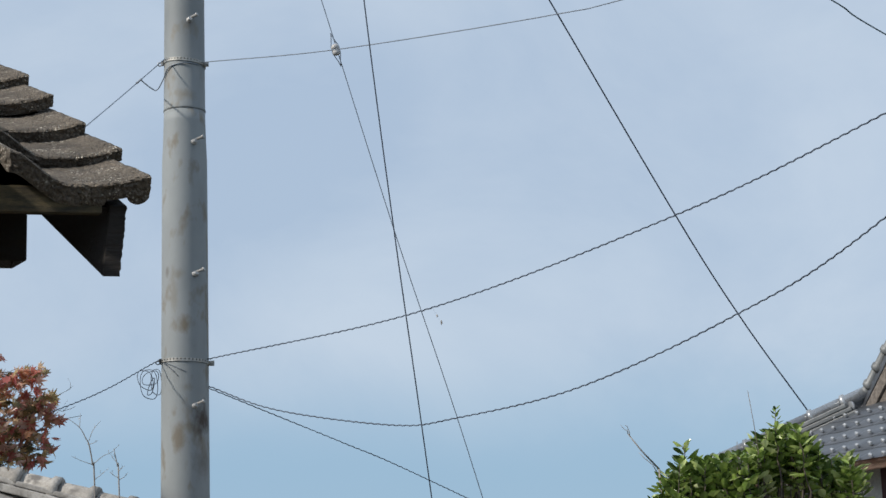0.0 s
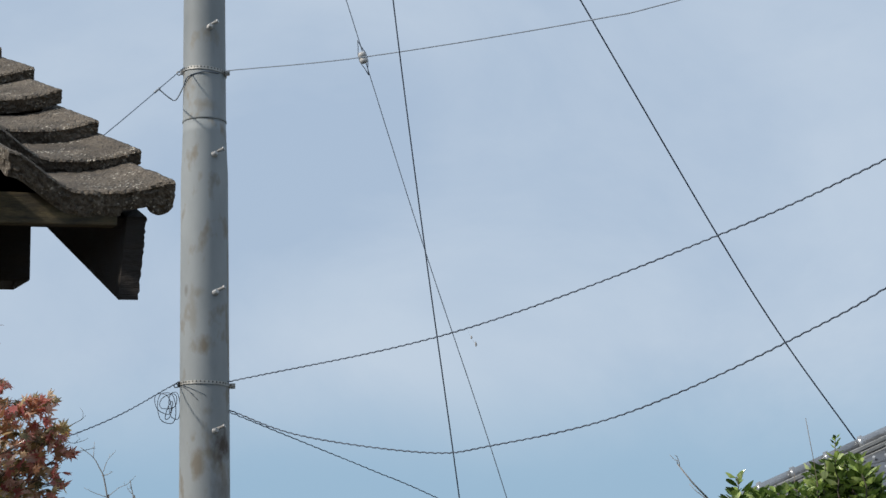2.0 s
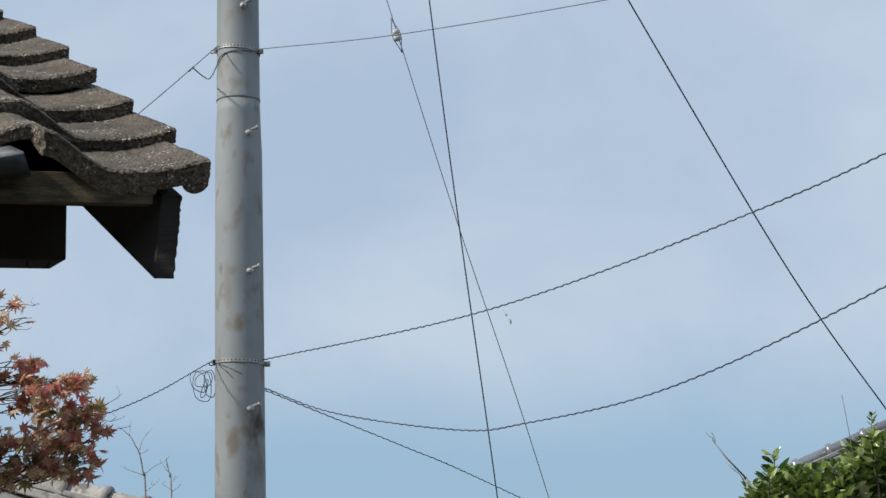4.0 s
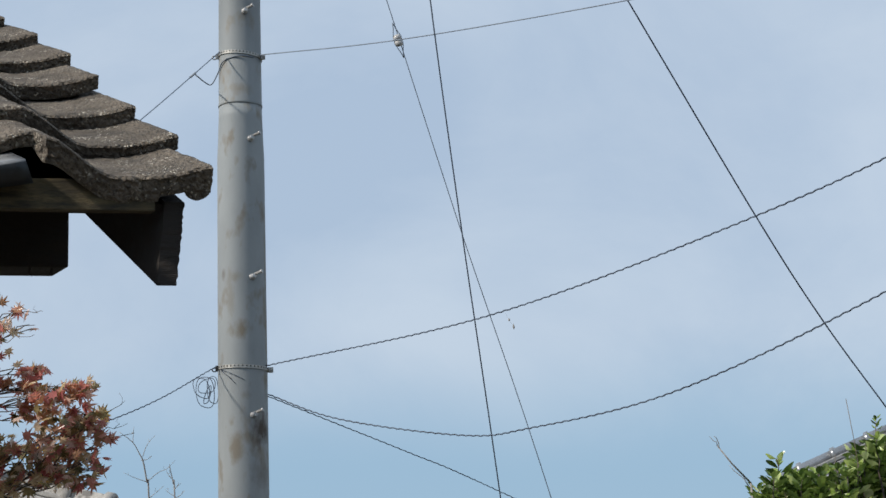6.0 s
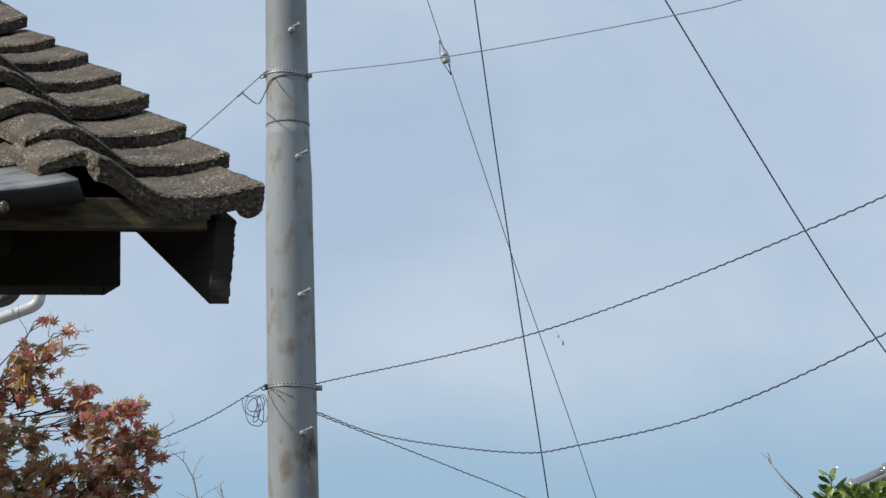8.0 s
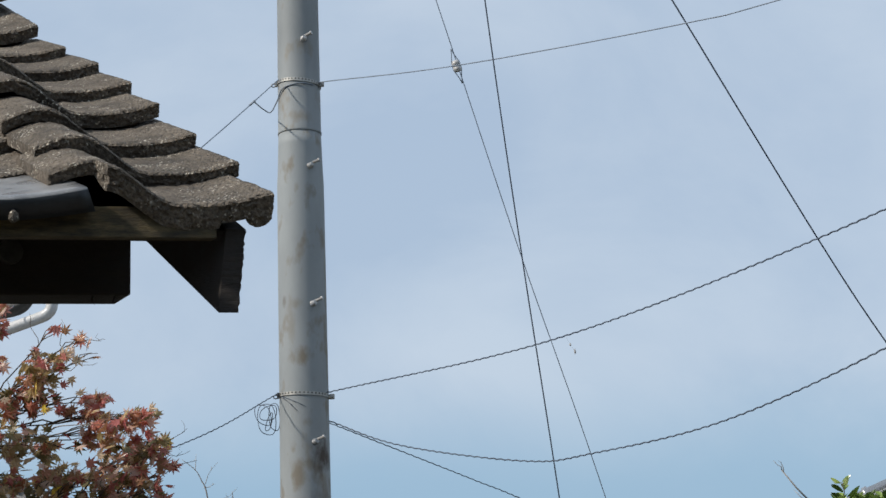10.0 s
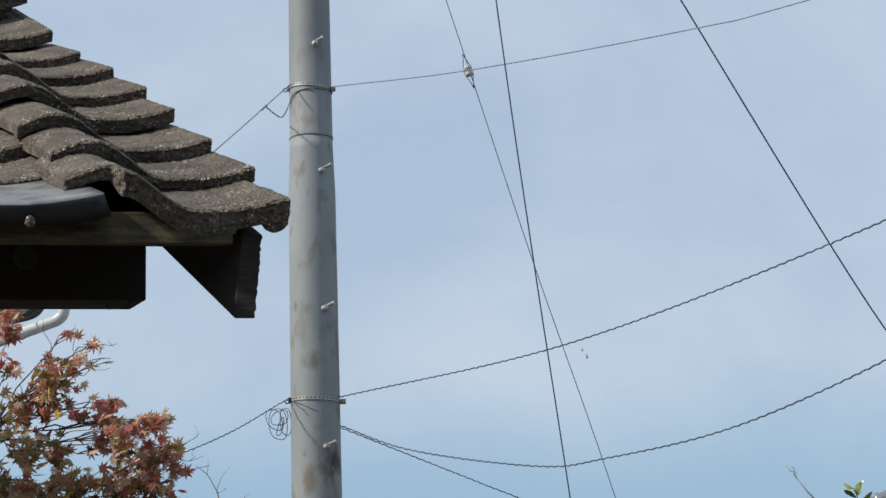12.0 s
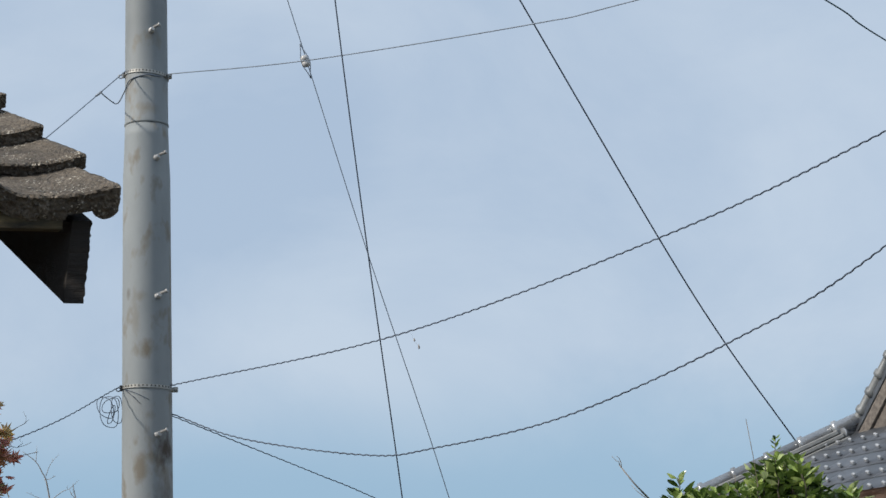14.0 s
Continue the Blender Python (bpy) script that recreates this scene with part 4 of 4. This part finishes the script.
forked_sapling((-0.894, 8.729, 0.0), [(-0.909, 8.719, 1.5), (-0.934, 8.699, 2.346), (-0.939, 8.686, 2.409), (-0.95, 8.674, 2.467), (-0.954, 8.668, 2.496)],
               [[(-0.947, 8.681, 2.434), (-0.962, 8.678, 2.451), (-0.97, 8.674, 2.472)],
                [(-0.935, 8.691, 2.384), (-0.923, 8.688, 2.396), (-0.905, 8.684, 2.412)],
                [(-0.934, 8.697, 2.355), (-0.957, 8.695, 2.368), (-0.978, 8.692, 2.386)],
                [(-0.932, 8.699, 2.346), (-0.907, 8.695, 2.36), (-0.889, 8.691, 2.379)]], "small leafless sapling with short twigs")

rnd = random.Random(33)
shrub = thing("evergreen_shrub", (2.35, 9.5, 0), "glossy green evergreen shrub with upright shoots", "shrub")
for k in range(5):
    bm = bmesh.new()
    limb(bm, (2.35 + 0.03 * k - 0.06, 9.5, -0.03), (2.0 + 0.18 * k, 9.45 + rnd.uniform(-0.1, 0.1), 1.7), 0.03, 0.012, rnd, 0.05, 8)
    part("stem", bm, BARK, shrub)
lists = ([], [])
SHOOTS = [((1.925, 9.37, 2.515), 0.20, 9), ((1.90, 9.40, 2.40), 0.15, 8), ((2.41, 9.30, 2.60), 0.25, 14), ((2.36, 9.33, 2.575), 0.25, 12), ((2.46, 9.33, 2.57), 0.25, 12),
          ((2.58, 9.32, 2.52), 0.22, 12), ((2.64, 9.36, 2.48), 0.22, 12), ((2.70, 9.33, 2.42), 0.2, 10), ((2.53, 9.30, 2.50), 0.25, 12), ((2.22, 9.36, 2.455), 0.2, 11), ((2.15, 9.33, 2.45), 0.2, 10),
          ((1.80, 9.40, 2.30), 0.2, 12), ((1.76, 9.42, 2.24), 0.2, 10), ((1.84, 9.38, 2.36), 0.2, 10)]
for k in range(90):
    x = rnd.uniform(1.85, 2.85)
    top = 2.41 + 0.16 * math.exp(-((x - 2.45) / 0.17) ** 2) + rnd.uniform(-0.10, 0.05)
    SHOOTS.append(((x, 9.42 + rnd.uniform(-0.22, 0.28), top - 0.2 * max(0, x - 2.72)), 0.28, 15))
for tip, length, count in SHOOTS:
    tip = Vector(tip)
    root = tip + Vector((rnd.uniform(-0.06, 0.06), rnd.uniform(-0.06, 0.06), -length - 0.25))
    bm = bmesh.new()
    path = limb(bm, root, tip, 0.006, 0.002, rnd, 0.04, 8)
    part("shoot", bm, BARK, shrub)
    count = int(count * 1.35)
    for j in range(count):
        f = 1 - (j / count) ** 1.2 * length / (length + 0.25)
        i = min(7.999, f * 8)
        p = path[int(i)].lerp(path[int(i) + 1], i - int(i))
        a = j * 2.4 + rnd.uniform(-0.4, 0.4)
        rise = 0.75 - 0.7 * j / count + rnd.uniform(-0.2, 0.2)
        way = Vector((math.cos(a), math.sin(a), rise)).normalized()
        nrm = Vector((-math.cos(a) * rise, -math.sin(a) * rise, 1.0)) + Vector((rnd.gauss(0, 0.25), rnd.gauss(0, 0.25), 0))
        size = rnd.uniform(0.062, 0.098) * (0.65 + 0.35 * min(1.0, j / 4))
        leaf_mesh(lists, p + way * size * 0.5, nrm, way, size, OVAL, -rnd.uniform(0.05, 0.3))
crown_object("crown", lists, SHRUB_LEAF, shrub, "dense glossy oval leaves, paler at the tips")
lists = ([], [])
bm = bmesh.new()
limb(bm, (2.41, 9.30, 2.58), (2.412, 9.294, 2.69), 0.003, 0.0015, rnd, 0.03, 5)
for k in range(9):
    a = k * 2.4
    p = Vector((2.411, 9.296, 2.63 + 0.007 * k))
    way = Vector((math.cos(a), math.sin(a), 0.7)).normalized()
    leaf_mesh(lists, p + way * 0.018, Vector((-math.cos(a), -math.sin(a), 1.2)), way, 0.036, OVAL, -0.15)
part("shoot", bm, TWIG, shrub)
crown_object("shoot_leaves", lists, SHRUB_LEAF, shrub, "small pale young leaves")
sapling("bare_shoot", (2.42, 9.45, 0.0), (2.268, 9.285, 2.786), (), "dry leafless stem standing out of the shrub", 0.004)
sapling("bare_shoot", (2.22, 9.45, 0.0), (2.195, 9.285, 2.52), (), "short dry leafless stem beside the shrub", 0.004)
dry = thing("bare_branch", (2.0, 9.5, 0), "dry bent branch leaning out beside the shrub", "bare shrub")
bm = bmesh.new()
q = limb(bm, (2.0, 9.5, -0.02), (1.80, 9.41, 2.40), 0.011, 0.0055, rnd, 0.0, 8)
limb(bm, q[-1], (1.64, 9.38, 2.585), 0.0052, 0.003, rnd, 0.0, 2)
limb(bm, (1.64, 9.38, 2.585), (1.603, 9.378, 2.632), 0.0026, 0.0012, rnd, 0.03, 3)
limb(bm, (1.648, 9.38, 2.576), (1.626, 9.37, 2.630), 0.0026, 0.0012, rnd, 0.05, 3)
limb(bm, (1.79, 9.41, 2.38), (1.70, 9.42, 2.49), 0.003, 0.0012, rnd, 0.03, 3)
part("stem", bm, TWIG_PALE, dry)


# ---- house with the hipped and gabled kawara roof ----
HIP = Vector((3.715, 12.276, 3.06))                       # where the hip ridge meets the gable
A1 = Vector((0.35, -0.937, 0)).normalized()                # along the hip-end eave
DN = Vector((-0.937, -0.35, 0)).normalized()               # down the hip end, in plan
A2 = -DN
R_PITCH = radians(28.0)
TAN = math.tan(R_PITCH)
EAVE_Z = 2.58
run = (HIP.z - EAVE_Z) / TAN
CORNER = HIP + DN * run - A1 * run
CORNER.z = EAVE_Z
house = thing("house", (5.5, 11.5, 0), "Japanese house with a grey glazed tile hip-and-gable roof", "house")
SLOPE = (DN * math.cos(R_PITCH) - UP * math.sin(R_PITCH))   # down the hip end
SLOPE_N = A1.cross(SLOPE)
SLOPE_N = (SLOPE_N if SLOPE_N.z > 0 else -SLOPE_N).normalized()
bm = bmesh.new()
L1 = 6.4
far = CORNER + A1 * L1
v = [bm.verts.new(p) for p in (CORNER - UP * 0.05, far - UP * 0.05, far + (A2 - A1) * run + UP * (HIP.z - EAVE_Z - 0.05), HIP - UP * 0.05)]
bm.faces.new(v)
w = [bm.verts.new(p) for p in (CORNER - UP * 0.05, HIP - UP * 0.05, HIP + A2 * 6 - UP * 0.05, CORNER + A2 * (6 + run) - UP * 0.05)]
bm.faces.new(w)
far2 = far + (A2 - A1) * run + UP * (HIP.z - EAVE_Z - 0.05)
x = [bm.verts.new(p) for p in (far - UP * 0.05, far + A2 * (6 + run) - UP * 0.05, far2 + A2 * 6, far2)]
bm.faces.new(x)
bmesh.ops.solidify(bm, geom=bm.faces[:], thickness=0.05)
hroof = part("roof", bm, KAWARA, house, "grey glazed pantile roof with hip ridge")
# gable above the hip end
G_TAN = math.tan(radians(43.0))
half = (L1 - 2 * run) / 2
apex = HIP + A1 * half + UP * half * G_TAN
bm = bmesh.new()
g = [bm.verts.new(p) for p in (HIP + A2 * 0.32, HIP + A1 * 2 * half + A2 * 0.32, apex + A2 * 0.32)]
bm.faces.new(g)
bmesh.ops.solidify(bm, geom=bm.faces[:], thickness=0.08)
part("gable_wall", bm, WOOD_GREY, house, "weathered grey timber gable")
bm = bmesh.new()
for s in (0, 1):
    base = HIP if s == 0 else HIP + A1 * 2 * half
    q = [bm.verts.new(p) for p in (base - UP * 0.02, apex - UP * 0.02, apex + A2 * 6 - UP * 0.02, base + A2 * 6 - UP * 0.02)]
    bm.faces.new(q)
bmesh.ops.solidify(bm, geom=bm.faces[:], thickness=0.06)
part("upper_roof", bm, KAWARA, house, "upper slopes of grey tile")
vdir = (A1 * half + UP * half * G_TAN).normalized()
vn = A2.cross(vdir)
vn = vn if vn.z > 0 else -vn
for down, deep, tall_, wid in ((0.018, 0.00, 0.040, 0.05), (0.052, 0.012, 0.030, 0.03), (0.135, -0.030, 0.078, 0.050), (0.230, -0.012, 0.090, 0.045), (0.335, 0.006, 0.100, 0.045)):
    bm = bmesh.new()
    box(bm, HIP + A2 * deep - vn * down - vdir * 0.15, vdir * (half * 1.3), A2 * wid, vn * tall_, 0.004)
    part("barge_board", bm, WOOD_GREY if down > 0.1 else KAWARA, house, "grey weathered gable board" if down > 0.1 else "dark verge course")
for k in range(14):
    c = HIP + vdir * (-0.02 + 0.150 * k) + vn * 0.050 + A2 * 0.02
    bm = bmesh.new()
    tube(bm, [c, c + vdir * 0.006, c + vdir * 0.034, c + vdir * 0.040, c + vdir * 0.150], [0.040, 0.047, 0.047, 0.036, 0.036], 16)
    part("verge_cap", bm, KAWARA_DULL, house)
bm = bmesh.new()
disc = HIP + DN * 0.06 - A1 * 0.02 - UP * 0.010
tube(bm, [disc - DN * 0.06, disc + DN * 0.010, disc + DN * 0.014, disc + DN * 0.030], [0.036, 0.036, 0.046, 0.042], 18)
part("ridge_end_tile", bm, KAWARA_LIT, house, "round grey end tile under the verge")
# hip ridge: layered flat courses under round caps
ridge_len = (HIP - CORNER).length
hd = (HIP - CORNER).normalized()
hs = hd.cross(UP).normalized()
hn = hs.cross(hd)
for lay, (wid, z0) in enumerate(((0.115, -0.050), (0.10, -0.013), (0.082, 0.024))):
    bm = bmesh.new()
    box(bm, CORNER + hd * 0.02 - hs * wid + hn * z0, hd * (ridge_len - 0.05 - 0.03 * lay), hs * 2 * wid, hn * 0.030, 0.006)
    part("ridge_course", bm, KAWARA_DULL, hroof)
pitch_len = 0.245
for k in range(int(ridge_len / pitch_len) + 1):
    a = HIP - hd * (pitch_len * (k + 0.52) - 0.02) + hn * 0.074
    b = a + hd * pitch_len
    bm = bmesh.new()
    tube(bm, [a - hd * 0.012, a - hd * 0.006, a + hd * 0.022, a + hd * 0.028, b], [0.046, 0.059, 0.059, 0.046, 0.045], 18)
    part("ridge_cap", bm, KAWARA_LIT, hroof)


def pantile(name, width, length, along, down, nrm, material, wave=0.005, rise=1.0):
    """One wavy pantile with thickness, from its upper corner."""
    bm = bmesh.new()
    n = 8
    top, low = [], []
    for r, lift in ((0.0, 0.0), (length * 0.5, 0.005), (length, 0.011)):
        ta, la = [], []
        for k in range(n + 1):
            x = k / n
            h = wave * math.cos(math.tau * (x - 0.08)) * (1 if x < 0.58 else 0.55) + lift * rise
            ta.append(bm.verts.new(along * width * 1.06 * x + down * r + nrm * h))
            la.append(bm.verts.new(along * width * 1.06 * x + down * r + nrm * (h - 0.010)))
        top.append(ta), low.append(la)
    for i in range(2):
        for k in range(n):
            bm.faces.new((top[i][k], top[i][k + 1], top[i + 1][k + 1], top[i + 1][k])).smooth = True
    for k in range(n):
        bm.faces.new((top[2][k], top[2][k + 1], low[2][k + 1], low[2][k]))
    for s in (0, n):
        bm.faces.new((top[0][s], top[1][s], top[2][s], low[2][s], low[1][s], low[0][s]))
    bmesh.ops.recalc_face_normals(bm, faces=bm.faces)
    me = bpy.data.meshes.new(name)
    bm.to_mesh(me)
    bm.free()
    me.materials.append(material)
    return me


# a small raised guard stands on each tile
guard = bmesh.new()
skew = (A1 + SLOPE * 0.5).normalized()
box(guard, skew * -0.034, skew * 0.068, SLOPE * 0.020, SLOPE_N * 0.022, 0.005)
lug_me = bpy.data.meshes.new("snow_guard")
guard.to_mesh(lug_me)
guard.free()
lug_me.materials.append(KAWARA_LUG)
tile_me = pantile("pantile", 0.265, 0.262, A1, SLOPE, SLOPE_N, KAWARA, 0.0015, 0.3)
slope_len = run / math.cos(R_PITCH)
EXPO = 0.225
for row in range(int(slope_len / EXPO) + 1):
    for colm in range(24):
        up_d = slope_len - (row + 1) * EXPO                # distance up the slope from the eave to this tile's front
        s = colm * 0.265
        plan_up = (up_d + 0.12) * math.cos(R_PITCH)
        if s < plan_up - 0.05 or s > L1 - plan_up - 0.2 or s > 4.6:
            continue
        ob = new("pantile", tile_me)
        ob.parent = hroof
        ob.location = CORNER + A1 * s - SLOPE * (up_d + EXPO) + SLOPE_N * 0.006 - grounded(hroof)
        for across in (0.035, 0.168):
            lug = new("snow_guard", lug_me)
            lug.parent = ob
            lug.location = A1 * across + SLOPE * 0.19 + SLOPE_N * 0.006
# eave gutter, walls and posts
bm = bmesh.new()
for sgn in (1,):
    prof = []
    for k in range(11):
        a = math.pi * k / 10
        prof.append(DN * (0.06 - 0.058 * math.cos(a)) - UP * (0.058 * math.sin(a)))
    g0, g1 = CORNER + DN * 0.03 - UP * 0.045, far + DN * 0.03 - UP * 0.045
    vs = sheet(bm, [[g0 + p for p in prof], [g1 + p for p in prof]])
bmesh.ops.solidify(bm, geom=bm.faces[:], thickness=0.004)
part("gutter", bm, COPPER, house, "brown half-round eave gutter")
bm = bmesh.new()
wc = CORNER + (A1 - DN) * 0.14
wc.z = 0
box(bm, wc, A1 * (L1 - 0.28), A2 * 0.12, UP * 2.56)
box(bm, wc + A2 * 0.12, A1 * 0.12, A2 * 5.4, UP * 2.56)
box(bm, wc + A1 * (L1 - 0.40) + A2 * 0.12, A1 * 0.12, A2 * 5.4, UP * 2.56)
box(bm, wc + A2 * 5.52, A1 * (L1 - 0.28), A2 * 0.12, UP * 2.56)
part("wall", bm, PLASTER, house, "white plaster wall")
for k in range(6):
    bm = bmesh.new()
    box(bm, wc + A1 * (0.98 * k) - A2 * 0.02, A1 * 0.11, A2 * 0.03, UP * 2.55, 0.003)
    part("post", bm, RED_WOOD, house, "dark red painted timber post")

# ---- neighbouring house with the weathered ridge ----
neighbour = thing("neighbour_house", (-3.2, 11.6, 0), "low neighbouring house with a pale weathered tile roof", "house")
R0, R1 = Vector((-2.9, 10.5, 2.86)), Vector((-1.06, 10.12, 2.315))
rd = (R1 - R0).normalized()
rs = rd.cross(UP).normalized()
rn = rs.cross(rd)
bm = bmesh.new()
for sgn in (-1, 1):
    v = [bm.verts.new(p) for p in (R0 - UP * 0.06, R1 - UP * 0.06, R1 + rs * sgn * 2.2 - UP * 1.0, R0 + rs * sgn * 2.2 - UP * 1.0)]
    bm.faces.new(v)
bmesh.ops.solidify(bm, geom=bm.faces[:], thickness=0.05)
nroof = part("roof", bm, KAWARA_OLD, neighbour, "pale weathered grey tile roof")
bm = bmesh.new()
box(bm, R0 - rs * 0.10 - rn * 0.07, rd * (R1 - R0).length, rs * 0.20, rn * 0.045, 0.008)
part("ridge_course", bm, KAWARA_OLD, nroof)
bm = bmesh.new()
box(bm, R0 - rs * 0.085 - rn * 0.022, rd * (R1 - R0).length, rs * 0.17, rn * 0.03, 0.008)
part("ridge_course", bm, KAWARA_OLD, nroof)
for k in range(9):
    a = R0 + rd * (0.225 * k)
    bm = bmesh.new()
    tube(bm, [a, a + rd * 0.17, a + rd * 0.175, a + rd * 0.215, a + rd * 0.225], [0.064, 0.070, 0.086, 0.088, 0.076], 14)
    part("ridge_cap", bm, KAWARA_OLD, nroof)
side_n = (rs * 2.2 - UP * 0.94).normalized()
pt = pantile("old_pantile", 0.25, 0.26, rd, side_n, rd.cross(side_n) if rd.cross(side_n).z > 0 else -rd.cross(side_n), KAWARA_OLD)
ptb_n = (-rs * 2.2 - UP * 0.94).normalized()
pt2 = pantile("old_pantile", 0.25, 0.26, rd, ptb_n, rd.cross(ptb_n) if rd.cross(ptb_n).z > 0 else -rd.cross(ptb_n), KAWARA_OLD)
for row in range(5):
    for colm in range(8):
        for me_, dn_ in ((pt, side_n), (pt2, ptb_n)):
            ob = new("pantile", me_)
            ob.parent = nroof
            ob.location = R0 + rd * (colm * 0.24) + dn_ * (0.06 + row * 0.225) - UP * 0.055 - grounded(nroof)
bm = bmesh.new()
base = Vector((R0.x, R0.y, 0))
e1 = Vector((rd.x, rd.y, 0)) * 1.75
e2 = Vector((rs.x, rs.y, 0))
box(bm, base - e2 * 1.6, e1, e2 * 3.2, UP * 1.66)
part("wall", bm, PLASTER, neighbour, "plain plaster wall")

# ---- two-storey house behind, of which the gutter end and downpipe show ----
tall = thing("tall_house", (-4.6, 10.8, 0), "two-storey house with a dark gutter and a grey downpipe", "house")
bm = bmesh.new()
box(bm, (-6.8, 9.9, 0), (3.2, 0, 0), (0, 3.2, 0), (0, 0, 3.75))
part("wall", bm, PLASTER, tall, "plain plaster wall")
bm = bmesh.new()
box(bm, (-7.2, 9.80, 3.74), (3.7, 0, 0), (0, 1.8, 0.74), (0, 0, 0.10), 0.01)
box(bm, (-7.2, 11.6, 4.48), (3.7, 0, 0), (0, 1.8, -0.74), (0, 0, 0.10), 0.01)
part("roof", bm, WOOD_DARK, tall, "dark sloping roof edge")
bm = bmesh.new()
tube(bm, through_points([(-2.012, 9.84, 3.83), (-2.012, 9.84, 3.66), (-2.014, 9.84, 3.615), (-2.024, 9.843, 3.585), (-2.050, 9.847, 3.563), (-2.085, 9.851, 3.550), (-2.240, 9.868, 3.502), (-2.6, 9.90, 3.395), (-3.1, 9.95, 3.25)], 6), 0.031, 14)
dp = part("downpipe", bm, PVC, tall, "grey plastic downpipe with elbow")
bm = bmesh.new()
tube(bm, [(-2.013, 9.84, 3.635), (-2.012, 9.84, 3.68)], 0.036, 14)
part("socket", bm, PVC, dp)
bm = bmesh.new()
tube(bm, through_points([(-2.12, 9.86, 3.73), (-2.16, 9.86, 3.65), (-2.23, 9.87, 3.61), (-2.5, 9.9, 3.58)], 5), 0.045, 12)
tube(bm, [(-1.96, 9.84, 3.745), (-3.2, 9.84, 3.745), (-7.2, 9.84, 3.745)], 0.05, 12)
part("gutter", bm, DARK_METAL, tall, "dark gutter end")
